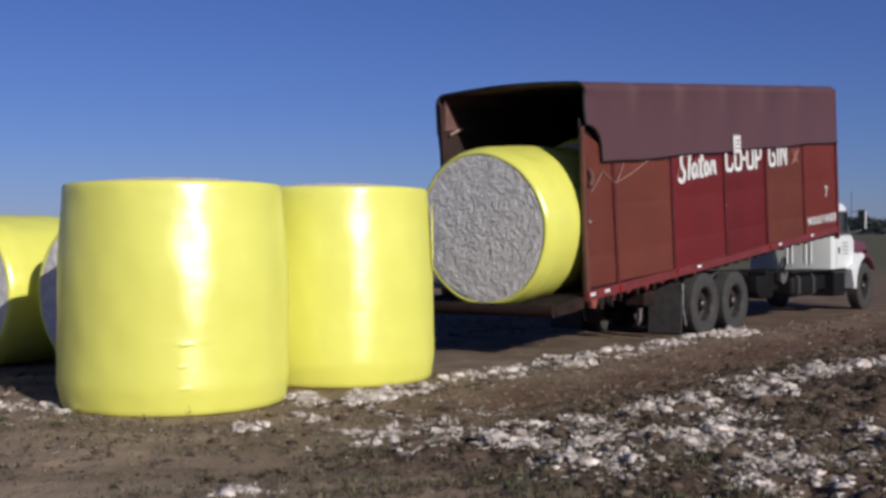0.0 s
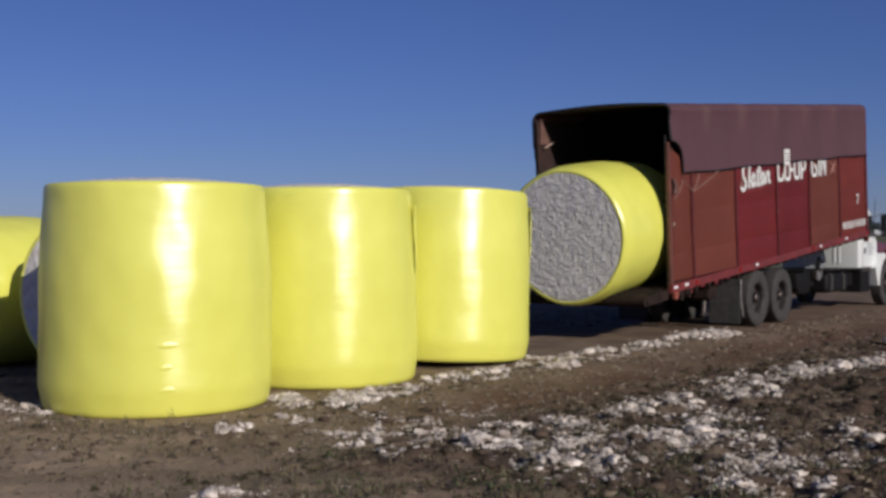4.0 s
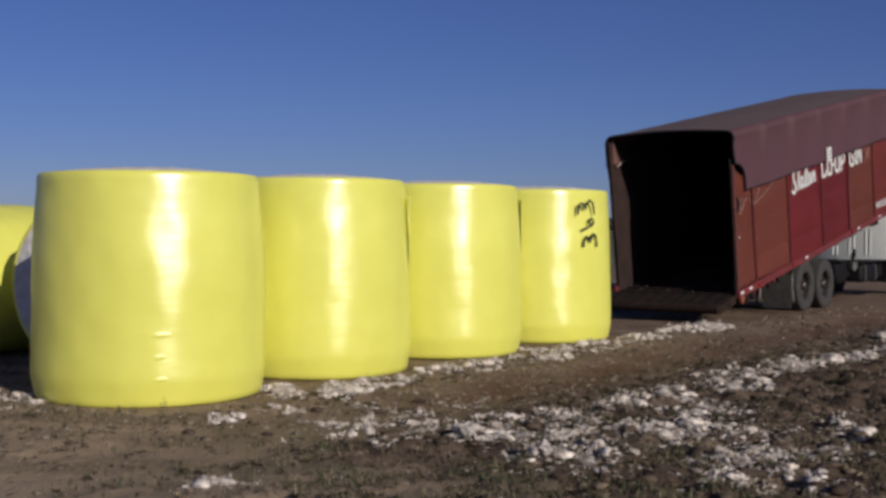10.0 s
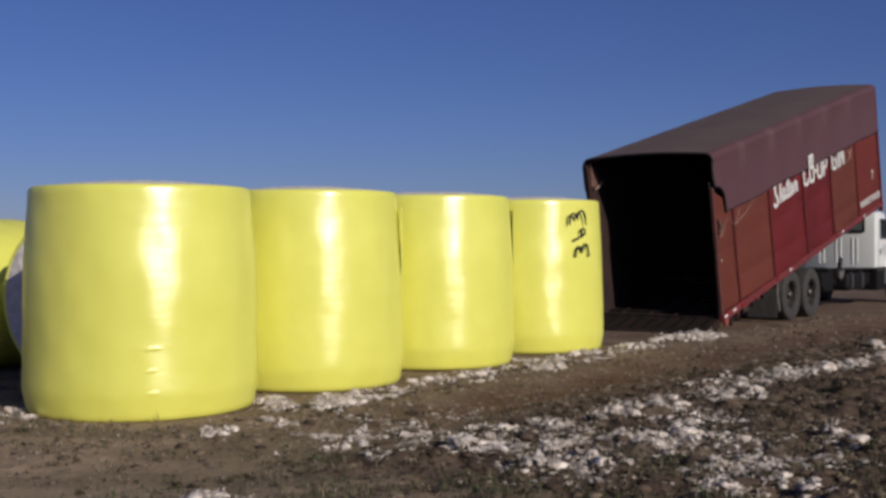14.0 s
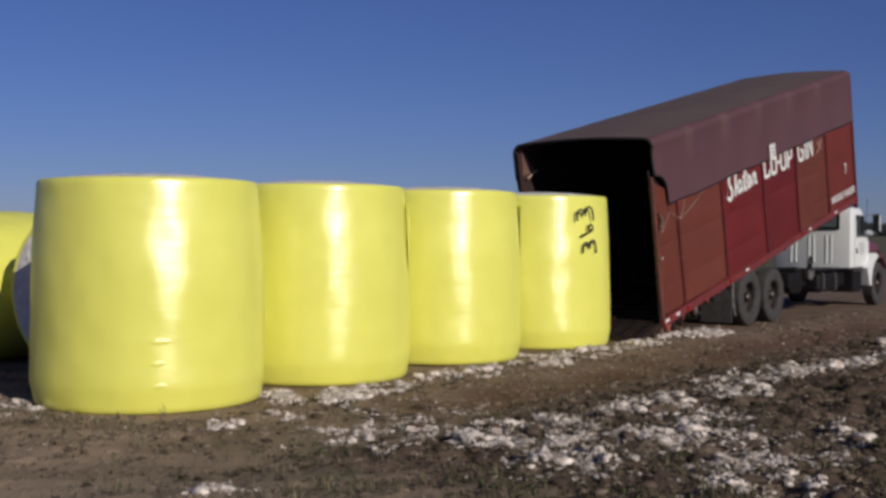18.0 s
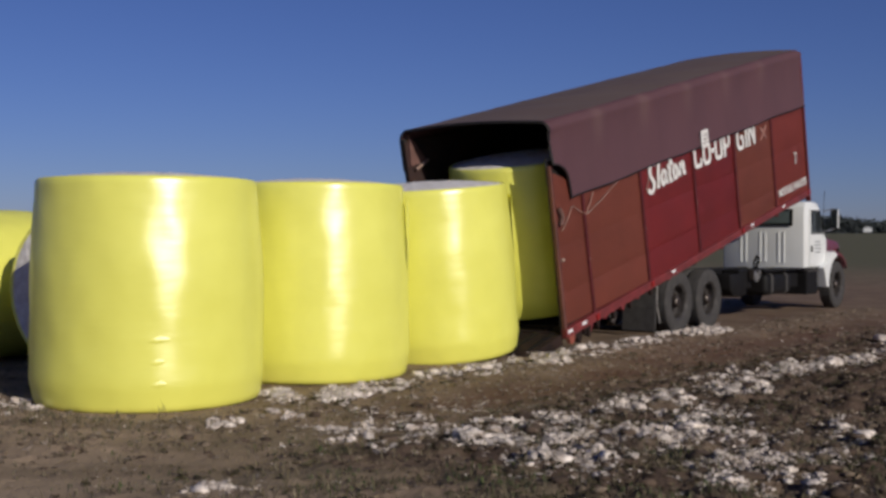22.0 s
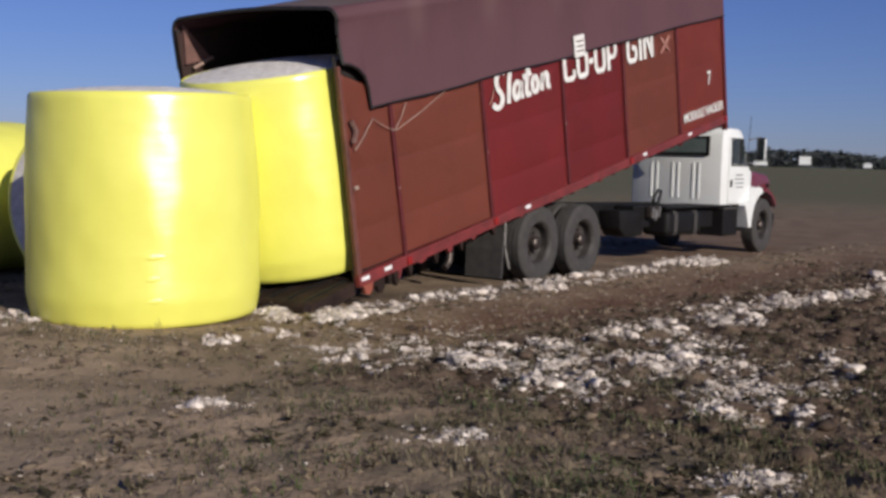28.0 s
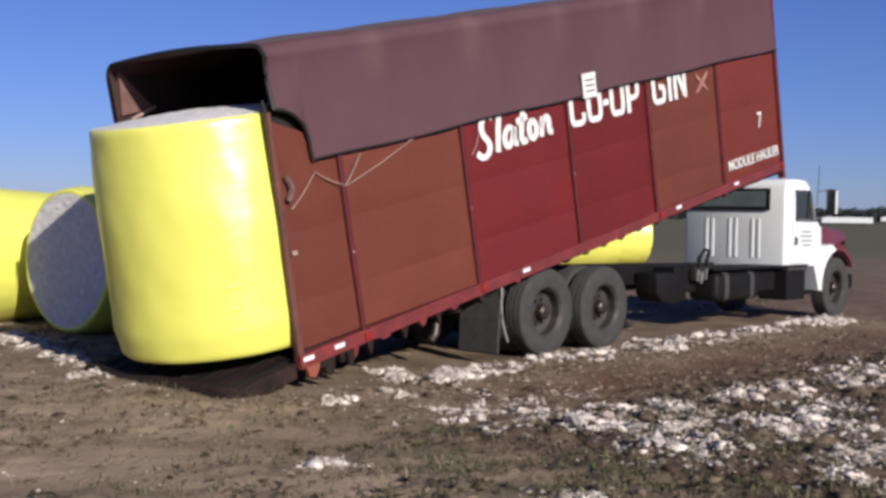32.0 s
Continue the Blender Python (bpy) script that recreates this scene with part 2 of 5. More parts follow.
def prism(bm, outline, axis, d0, d1, bevel=0.0):
    """Outline in two axes pushed along the third ('y': outline is x, z)."""
    def at(p, d):
        return {"x": (d, p[0], p[1]), "y": (p[0], d, p[1]), "z": (p[0], p[1], d)}[axis]
    lo = [bm.verts.new(at(p, d0)) for p in outline]
    hi = [bm.verts.new(at(p, d1)) for p in outline]
    n = len(outline)
    fs = [bm.faces.new(lo), bm.faces.new(hi[::-1])] + [bm.faces.new((lo[i], hi[i], hi[(i + 1) % n], lo[(i + 1) % n])) for i in range(n)]
    bmesh.ops.recalc_face_normals(bm, faces=fs)
    if bevel:
        es = list({e for f in fs for e in f.edges})
        bmesh.ops.bevel(bm, geom=es, offset=bevel, segments=2, affect="EDGES", profile=0.5)
    return bm


def tube(bm, pts, r, seg=8, closed=False):
    """A round bar along points."""
    pts = [Vector(p) for p in pts]
    rings = []
    n = len(pts)
    for i, p in enumerate(pts):
        d = (pts[(i + 1) % n] - pts[i - 1]) if closed else (pts[min(i + 1, n - 1)] - pts[max(i - 1, 0)])
        q = d.to_track_quat("Z", "Y")
        rr = r[i] if isinstance(r, (list, tuple)) else r
        rings.append([bm.verts.new(p + q @ Vector((rr * math.cos(2 * math.pi * k / seg), rr * math.sin(2 * math.pi * k / seg), 0))) for k in range(seg)])
    for i in range(n if closed else n - 1):
        a, b = rings[i], rings[(i + 1) % n]
        for k in range(seg):
            bm.faces.new((a[k], a[(k + 1) % seg], b[(k + 1) % seg], b[k]))
    if not closed:
        bm.faces.new(rings[0][::-1]), bm.faces.new(rings[-1])
    return bm


def lathe(bm, profile, seg=48, axis="z", close=False):
    """Profile of (radius, along) turned round an axis."""
    rings = []
    for r, h in profile:
        ring = []
        for k in range(seg):
            c, s = r * math.cos(2 * math.pi * k / seg), r * math.sin(2 * math.pi * k / seg)
            ring.append(bm.verts.new((c, s, h) if axis == "z" else (c, h, s)))
        rings.append(ring)
    n = len(rings)
    for i in range(n if close else n - 1):
        a, b = rings[i], rings[(i + 1) % n]
        for k in range(seg):
            bm.faces.new((a[k], a[(k + 1) % seg], b[(k + 1) % seg], b[k]))
    bmesh.ops.recalc_face_normals(bm, faces=bm.faces)
    return bm


def text_mesh(s, size, mat, shear=0.0, depth=0.002, bold=0.0):
    cu = bpy.data.curves.new("lettering", "FONT")
    cu.body, cu.size, cu.shear, cu.extrude, cu.offset = s, size, shear, depth, bold
    ob = new("lettering", cu)
    bpy.context.view_layer.update()
    me = bpy.data.meshes.new_from_object(ob.evaluated_get(bpy.context.evaluated_depsgraph_get()))
    bpy.data.objects.remove(ob)
    bpy.data.curves.remove(cu)
    me.materials.clear()
    me.materials.append(mat)
    return me


def from_numpy(name, co, faces, mats, smooth=False, mat_index=None):
    """co: n x 3, faces: m x 3 or m x 4."""
    me = bpy.data.meshes.new(name)
    k = faces.shape[1]
    me.vertices.add(len(co)), me.loops.add(faces.size), me.polygons.add(len(faces))
    me.vertices.foreach_set("co", np.asarray(co, np.float32).ravel())
    me.loops.foreach_set("vertex_index", np.asarray(faces, np.int32).ravel())
    me.polygons.foreach_set("loop_start", np.arange(0, faces.size, k, dtype=np.int32))
    if mat_index is not None:
        me.polygons.foreach_set("material_index", np.asarray(mat_index, np.int32))
    if smooth:
        me.polygons.foreach_set("use_smooth", np.ones(len(faces), bool))
    for m in (mats if isinstance(mats, (list, tuple)) else [mats]):
        me.materials.append(m)
    me.update(calc_edges=True)
    me.validate()
    return me


def smooth01(x, a, b):
    t = np.clip((x - a) / (b - a), 0, 1)
    return t * t * (3 - 2 * t)


class Waves:
    """Cheap smooth noise: a sum of waves in random directions."""

    def __init__(self, seed, size, n=14):
        r = np.random.RandomState(seed)
        a = r.uniform(0, 2 * np.pi, n)
        k = 2 * np.pi / (size * r.uniform(0.6, 1.8, n))
        self.kx, self.ky, self.ph = k * np.cos(a), k * np.sin(a), r.uniform(0, 6.28, n)

    def __call__(self, x, y):
        out = 0
        for a, b, p in zip(self.kx, self.ky, self.ph):
            out = out + np.sin(a * x + b * y + p)
        return out / np.sqrt(len(self.kx) / 2)


def uv_of(x, y):
    dx, dy = x - ORG.x, y - ORG.y
    return dx * AX.x + dy * AX.y, dx * BX.x + dy * BX.y


# ---- the ground: one sheet from the near soil to the horizon ----
W_BIG, W_MID, W_SMALL, W_TINY = Waves(3, 6.0), Waves(5, 1.3), Waves(7, 0.42), Waves(11, 0.16)


def lint_density(u, v, x, y):
    """How thick the spilled cotton lies: rows along the truck's way and loose heaps."""
    wob = 0.18 * W_MID(u * 0.8, v * 0.3)
    patch = 0.5 + 0.5 * np.clip(0.9 * W_MID(x * 1.3 + 9, y * 1.3) + 1.0 * W_SMALL(x * 0.8, y * 0.8 + 5) + 0.4 * W_TINY(x * 0.7, y * 0.7), -1, 1)
    d = 0.52 * np.exp(-((v + 0.10 + 0.7 * wob) / 0.18) ** 2) * smooth01(u, -9.6, -8.4) * (1 - smooth01(u, 2.2, 3.2)) * (0.03 + 1.05 * patch ** 1.5)
    d = d + 0.55 * np.exp(-((v + 0.50 + 0.2 * wob) / 0.10) ** 2) * smooth01(u, -6.5, -5.0) * (1 - smooth01(u, -1.0, 0.6)) * (0.3 + 0.7 * patch)
    drift = -3.22 - 0.135 * np.clip(u + 6.0, 0, 14)            # this row runs slightly across the way
    d = d + 0.90 * np.exp(-((v - drift + 0.8 * wob) / 0.40) ** 2) * smooth01(u, -10.2, -9.0) * (1 - smooth01(u, 9, 14)) * (0.10 + 0.95 * patch)
    d = d + 0.85 * np.exp(-((v + 4.42 + wob) / 0.40) ** 2) * smooth01(u, -11.0, -10.2) * (1 - smooth01(u, -7.4, -6.2)) * (0.12 + 0.9 * patch)
    d = d + 0.30 * np.exp(-((v + 1.75) / 0.75) ** 2) * smooth01(u, -10.8, -9.6) * (1 - smooth01(u, -8.4, -7.2)) * patch
    d = d + 0.66 * np.exp(-((v + 5.12 - wob) / 0.30) ** 2) * smooth01(u, -10.3, -9.7) * (1 - smooth01(u, -8.8, -7.4)) * (0.2 + 0.8 * patch)
    d = d + 0.80 * np.exp(-((v + 5.75 + wob) / 0.28) ** 2) * smooth01(u, -10.6, -9.8) * (1 - smooth01(u, -8.4, -6.6)) * (0.15 + 0.85 * patch)
    d = d + 0.8 * np.exp(-((v - 5.0) / 2.6) ** 2 - ((u + 10.35 - 0.30 * (v - 4.4)) / 0.30) ** 2) * (0.3 + 0.7 * patch)
    for cu, cv, r, a in ((-9.58, -3.22, 0.32, 1.2), (-10.2, -4.25, 0.26, 0.9), (-8.70, -4.25, 0.26, 0.9), (-9.0, -3.7, 0.30, 0.6), (-10.0, -5.62, 0.2, 0.9), (-11.67, -6.54, 0.22, 1.0), (-12.30, -2.79, 0.20, 1.0), (-11.80, -4.63, 0.21, 1.0), (-10.25, -0.70, 0.12, 0.5),
                         (-10.62, 1.90, 0.16, 0.9), (-8.5, 0.35, 0.22, 0.9), (-8.25, -0.35, 0.2, 0.9), (2.0, 0.0, 0.45, 0.7), (-8.4, -4.6, 0.3, 0.6)):
        d = d + a * np.exp(-((u - cu) ** 2 + (v - cv) ** 2) / r ** 2)
    return np.clip(d, 0, 1.1)


def ground_height(x, y):
    u, v = uv_of(x, y)
    near = np.exp(-((x - 1) ** 2 + (y - 14) ** 2) / 30.0 ** 2)
    z = 0.035 * smooth01(u, -8, -3) * np.exp(-((v - 1.3) / 9) ** 2) * (1 - smooth01(u, 30, 60))
    track = np.exp(-((v + 1.7) / 0.75) ** 2) + np.exp(-((v + 6.6) / 0.9) ** 2) * smooth01(u, -8, -5)
    rough = near * (1 - 0.55 * np.clip(track, 0, 1))
    z = z + near * 0.014 * W_BIG(x, y) + rough * (0.010 * W_MID(x, y) + 0.008 * W_SMALL(x, y) + 0.005 * W_TINY(x, y)) - near * 0.045 * np.clip(track, 0, 1)
    flat = np.exp(-((v - 1.3) / 1.5) ** 4) * smooth01(u, -12, -10.6)
    z = z * (1 - 0.8 * flat) + 0.8 * flat * 0.035 * smooth01(u, -8, -3) * (1 - smooth01(u, 30, 60))
    turned = (1 - smooth01(v, -3.2, -2.0)) * smooth01(u, -12, -10.5)
    z = z + near * turned * (0.024 * W_SMALL(x + 4, y) + 0.013 * W_TINY(x, y + 2))
    rise = 2.3 * smooth01(np.hypot(x, y), 55.0, 430.0)            # the field climbs gently towards its far edge
    return z + rise + 0.022 * near * np.clip(lint_density(u, v, x, y), 0, 1)


def graded(lo, hi, step, far, grow=1.22):
    mid = list(np.arange(lo, hi, step))
    d, right, left = step, [hi], [lo]
    while right[-1] < far:
        d *= grow
        right.append(right[-1] + d)
    d = step
    while left[-1] > -far:
        d *= grow
        left.append(left[-1] - d)
    return np.array(left[:0:-1] + mid + right)


def soil_material():
    m = material("field_soil", (0.300, 0.221, 0.153), (0.112, 0.081, 0.057), rough=0.95, scale=1.3, fine=22, bump=0.9, mix=0.5, bump_scale=0.05, spec=0.12, detail=9)
    nt = m.node_tree
    N, Lk = nt.nodes, nt.links
    b = N["Principled BSDF"]
    first = b.inputs["Base Color"].links[0].from_socket
    geo = N.new("ShaderNodeNewGeometry")
    sep = N.new("ShaderNodeSeparateXYZ")
    Lk.new(geo.outputs["Position"], sep.inputs[0])

    def mixed(colour, fac_socket, lower):
        mx = N.new("ShaderNodeMix")
        mx.data_type = "RGBA"
        mx.inputs["B"].default_value = (*colour, 1)
        Lk.new(fac_socket, mx.inputs["Factor"])
        Lk.new(lower, mx.inputs["A"])
        return mx.outputs["Result"]

    def attr(name):
        a = N.new("ShaderNodeAttribute")
        a.attribute_name = name
        return a.outputs["Fac"]
    col = mixed((0.345, 0.256, 0.180), attr("pale"), first)         # dry pale crust
    col = mixed((0.140, 0.081, 0.055), attr("track"), col)      # packed red-brown wheel ways
    col = mixed((0.158, 0.130, 0.086), attr("weeds"), col)        # dry grass litter
    col = mixed((0.094, 0.064, 0.047), attr("dark"), col)         # turned, damp dark soil
    col = mixed((0.27, 0.215, 0.175), attr("lint"), col)            # matted lint
    # the stubble field far off
    far = N.new("ShaderNodeMapRange")
    far.inputs["From Min"].default_value, far.inputs["From Max"].default_value = 38.0, 75.0
    ns = N.new("ShaderNodeTexNoise")
    ns.inputs["Scale"].default_value = 0.05
    Lk.new(geo.outputs["Position"], ns.inputs["Vector"])
    ad = N.new("ShaderNodeMath")
    ad.operation = "MULTIPLY_ADD"
    ad.inputs[1].default_value = 40.0
    Lk.new(ns.outputs[0], ad.inputs[0])
    Lk.new(sep.outputs["Y"], ad.inputs[2])
    sb = N.new("ShaderNodeMath")
    sb.operation = "SUBTRACT"
    sb.inputs[1].default_value = 20.0
    Lk.new(ad.outputs[0], sb.inputs[0])
    Lk.new(sb.outputs[0], far.inputs["Value"])
    col = mixed((0.125, 0.118, 0.072), far.outputs[0], col)
    Lk.new(col, b.inputs["Base Color"])
    return m


def build_ground():
    xs, ys = graded(-8.5, 9.5, 0.055, 3200), graded(5.2, 24.0, 0.06, 3200)
    X, Y = np.meshgrid(xs, ys)
    Z = ground_height(X, Y)
    nx, ny = len(xs), len(ys)
    i = np.arange(nx * ny).reshape(ny, nx)
    faces = np.stack([i[:-1, :-1], i[:-1, 1:], i[1:, 1:], i[1:, :-1]], -1).reshape(-1, 4)
    me = from_numpy("ground", np.stack([X, Y, Z], -1).reshape(-1, 3), faces, soil_material(), smooth=True)
    u, v = uv_of(X, Y)
    near = np.exp(-((X - 1) ** 2 + (Y - 14) ** 2) / 32.0 ** 2)
    w = 0.5 + 0.5 * np.clip(W_MID(X * 0.9 + 3, Y * 0.9), -1, 1)
    crust = (1 - smooth01(X + 0.35 * (Y - 8), -2.2, 1.2)) * (1 - smooth01(Y, 11.5, 14.5))
    layers = {"pale": np.clip(crust * (0.20 + 0.22 * (1 - smooth01(Y, 8.0, 9.5)) + 0.50 * smooth01(W_MID(X * 0.5, Y * 1.4 + 2) + 0.4 * W_SMALL(X * 0.6, Y), -0.9, 0.7)), 0, 1) * near,
              "track": np.clip(np.exp(-((v + 1.75) / 0.85) ** 2) + np.exp(-((v + 6.4) / 0.9) ** 2) * smooth01(u, -8, -5) + 0.7 * smooth01(v, -1, 0.5) * smooth01(u, -3, 4), 0, 1) * near * (0.55 + 0.45 * w) * smooth01(u, -10, -7),
              "weeds": np.clip((1 - smooth01(Y, 8.0, 13.0)) * smooth01(W_MID(X * 0.55 + 8, Y * 1.2) + 0.5 * W_SMALL(X * 0.6, Y), -0.5, 0.9) * (1 - 0.75 * crust), 0, 1) * 0.85 * near,
              "dark": np.clip((1 - smooth01(v, -3.0, -1.9)) * smooth01(u, -11.8, -10.2) * (0.45 + 0.75 * (0.5 + 0.5 * np.clip(W_SMALL(X, Y) * 0.8 + W_MID(X, Y) * 0.5, -1, 1))), 0, 1) * near,
              "lint": np.clip(lint_density(u, v, X, Y) - 0.25, 0, 1) * (0.15 + 0.45 * w)}
    for name, val in layers.items():
        a = me.attributes.new(name, "FLOAT", "POINT")
        a.data.foreach_set("value", np.asarray(val, np.float32).ravel())
    return tagged(new("ground", me), "bare brown field soil with wheel ways, lint and dry grass", "ground", kind="structure")


build_ground()


# ---- small loose stuff on the ground ----
def ico(sub):
    bm = bmesh.new()
    bmesh.ops.create_icosphere(bm, subdivisions=sub, radius=1.0)
    bm.verts.ensure_lookup_table()
    co = np.array([v.co[:] for v in bm.verts])
    fa = np.array([[v.index for v in f.verts] for f in bm.faces])
    bm.free()
    return co, fa


def scatter_lumps(name, pts, size, mat, sub, rs, flat=0.55, jag=0.35, sink=0.35, soft=False):
    co, fa = ico(sub)
    n = len(pts)
    jit = 1 + jag * rs.uniform(-1, 1, (n, len(co), 1))
    s = size[:, None, None] * rs.uniform(0.7, 1.35, (n, 1, 3)) * np.array([1, 1, flat])
    P = co[None] * jit * s
    a = rs.uniform(0, 6.28, n)
    c, si = np.cos(a)[:, None], np.sin(a)[:, None]
    P = np.stack([P[..., 0] * c - P[..., 1] * si, P[..., 0] * si + P[..., 1] * c, P[..., 2]], -1)
    z = ground_height(pts[:, 0], pts[:, 1]) + size * flat * (1 - sink) - 0.01
    P[..., 0] += pts[:, 0, None]
    P[..., 1] += pts[:, 1, None]
    P[..., 2] += z[:, None]
    F = (fa[None] + (np.arange(n) * len(co))[:, None, None]).reshape(-1, 3)
    return new(name, from_numpy(name, P.reshape(-1, 3), F, mat, smooth=soft))


def scatter_tufts(name, pts, size, mat, rs, k=7, flat=0.5):
    """Ragged tufts: each a knot of small crumpled flakes."""
    n = len(pts)
    c = rs.normal(0, 0.55, (n, k, 1, 3)) * size[:, None, None, None] * np.array([1, 1, flat])
    V = c + rs.normal(0, 0.62, (n, k, 3, 3)) * size[:, None, None, None] * np.array([1, 1, flat * 1.1])
    z = ground_height(pts[:, 0], pts[:, 1])
    V[..., 2] = np.abs(V[..., 2]) + z[:, None, None] + 0.002
    V[..., 0] += pts[:, 0, None, None]
    V[..., 1] += pts[:, 1, None, None]
    return new(name, from_numpy(name, V.reshape(-1, 3), np.arange(n * k * 3).reshape(-1, 3), mat))


def sample(rs, n, x0, x1, y0, y1, weight):
    out = np.zeros((0, 2))
    while len(out) < n:
        p = rs.uniform((x0, y0), (x1, y1), (60000, 2))
        out = np.vstack([out, p[rs.uniform(0, 1, len(p)) < weight(p[:, 0], p[:, 1])]])
    return out[:n]


def in_view(x, y):
    """Thin out with distance, so that the near soil gets most pieces."""
    return np.clip(11.0 / np.maximum(y, 5), 0.12, 1.0) * (np.abs(x - 0.05 * y) < 0.52 * y + 1.5)


def build_lint():
    rs = np.random.RandomState(21)

    def wt(x, y):
        u, v = uv_of(x, y)
        return lint_density(u, v, x, y) ** 1.5 * in_view(x, y)
    p = sample(rs, 11000, -9, 14, 6, 33, wt)
    sz = (0.012 + 0.036 * rs.uniform(0, 1, len(p)) ** 2.2) * np.clip(p[:, 1] / 14.0, 0.6, 1.0)
    tagged(scatter_tufts("spilled_cotton", p, sz, M_LINT, rs, 8, 0.55), "loose tufts of white spilled cotton lying in rows on soil", "cotton", kind="stuff")

    # heaps are clusters of soft round locks
    def wt_heap(x, y):
        u, v = uv_of(x, y)
        return wt(x, y) * (0.6 + 0.9 * np.exp(-((v + 0.1) / 0.4) ** 2))
    c = sample(rs, 250, -9, 14, 6, 32, wt_heap)
    n = 11
    q = (c[:, None] + rs.normal(0, 0.085, (len(c), n, 2)) * rs.uniform(0.4, 1.6, (len(c), 1, 1)) ** 1.3).reshape(-1, 2)
    tagged(scatter_lumps("cotton_heap", q, (0.014 + 0.042 * rs.uniform(0, 1, len(q)) ** 2.0) * np.clip(q[:, 1] / 14.0, 0.5, 1.1), M_LINT, 2, rs, flat=0.58, jag=0.56, sink=0.3, soft=True), "fluffy heaps of white spilled cotton on the soil", "cotton", kind="stuff")
    # larger clumps that stand out of the rows, and the piles that lie apart
    big = sample(rs, 300, -9, 13, 6, 30, wt)
    for u, v, r, k in ((-9.85, -3.05, 0.12, 30), (-9.3, -3.55, 0.16, 36), (-9.9, -4.5, 0.15, 30), (-8.3, -4.3, 0.14, 22), (-10.0, -5.62, 0.12, 22),
                       (-9.43, -0.85, 0.08, 6), (-10.10, -2.06, 0.12, 12), (-10.4, -2.9, 0.12, 12),
                       (-8.60, 0.16, 0.09, 24), (-8.38, -0.45, 0.12, 26), (-7.6, -0.25, 0.14, 22), (-5.2, -0.05, 0.14, 22), (-3.2, -0.05, 0.12, 16), (1.2, 0.0, 0.12, 22), (2.4, 0.0, 0.15, 26)):
        c0 = plan(u, v)
        big = np.vstack([big, np.array([c0.x, c0.y]) + rs.normal(0, r, (k, 2)) * np.array([1.0, 0.8])])
    tagged(scatter_lumps("cotton_clump", big, (0.016 + 0.048 * rs.uniform(0, 1, len(big)) ** 1.8) * np.clip(big[:, 1] / 13.0, 0.5, 1.15), M_LINT, 2, rs, flat=0.62, jag=0.56, sink=0.25, soft=True), "fluffy white cotton clumps in piles on the soil", "cotton", kind="stuff")
    tagged(scatter_tufts("cotton_wisps", np.vstack([big, q]), (0.014 + 0.030 * rs.uniform(0, 1, len(big) + len(q)) ** 1.5) * np.clip(np.concatenate([big[:, 1], q[:, 1]]) / 13.0, 0.5, 1.1), M_LINT, rs, 14, 0.8), "thin white wisps of lint on the cotton heaps", "cotton", kind="stuff")
    # low matted drifts that tie the locks together
    m = sample(rs, 330, -9, 13, 6, 32, lambda x, y: wt(x, y) ** 1.3 * np.where(uv_of(x, y)[1] > -1.2, 0.45, 1.0))
    for u, v, r, k in ((-9.6, -3.15, 0.16, 7), (-9.15, -3.65, 0.18, 6), (-8.6, 0.1, 0.10, 3), (-8.2, -0.4, 0.14, 4), (-5.1, -0.1, 0.16, 4), (1.9, 0.0, 0.25, 6), (-8.5, -4.4, 0.2, 5), (-9.9, -4.4, 0.15, 4)):
        c0 = plan(u, v)
        m = np.vstack([m, np.array([c0.x, c0.y]) + rs.normal(0, r, (k, 2)) * np.array([1.2, 0.7])])
    tagged(scatter_lumps("cotton_mat", m, (0.030 + 0.075 * rs.uniform(0, 1, len(m)) ** 1.7) * np.clip(m[:, 1] / 13.0, 0.6, 1.15), M_LINT, 3, rs, flat=0.40, jag=0.34, sink=0.4, soft=True), "low matted drifts of cream-white cotton on the soil", "cotton", kind="stuff")
    q = sample(rs, 2600, -9, 12, 5.5, 26, lambda x, y: in_view(x, y) * 0.5)
    tagged(scatter_tufts("cotton_flecks", q, 0.006 + 0.016 * rs.uniform(0, 1, len(q)) ** 3, M_LINT, rs, 4, 0.6), "small white cotton flecks strewn over the soil", "cotton", kind="stuff")


def cotton_pile(u, v, r, k, size, seed):
    """A pile of cotton that lies apart: soft locks with wisps, one mesh."""
    rs = np.random.RandomState(seed)
    c0 = plan(u, v)
    q = np.clip(rs.normal(0, r, (k, 2)), -1.25 * r, 1.25 * r)
    q = np.array([c0.x, c0.y]) + q * np.array([1.0, 0.7])
    locks = scatter_lumps("cotton_pile", q, (0.35 + 0.65 * rs.uniform(0, 1, k) ** 1.6) * size, M_LINT, 2, rs, flat=0.68, jag=0.54, sink=0.15, soft=True)
    wisps = scatter_tufts("cotton_wisps", q, (0.2 + 0.35 * rs.uniform(0, 1, k)) * size, M_LINT, rs, 16, 1.0)
    bm = bmesh.new()
    for ob in (locks, wisps):
        bm.from_mesh(ob.data)
    top = wisps.data
    bpy.data.objects.remove(wisps)
    bpy.data.meshes.remove(top)
    bmesh.ops.translate(bm, verts=bm.verts, vec=(-c0.x, -c0.y, 0))
    bm.to_mesh(locks.data)
    bm.free()
    locks.matrix_basis = pose(c0.x, c0.y, 0)
    return tagged(locks, "fluffy white pile of spilled cotton on bare soil", "cotton pile", "cotton piles on the soil")


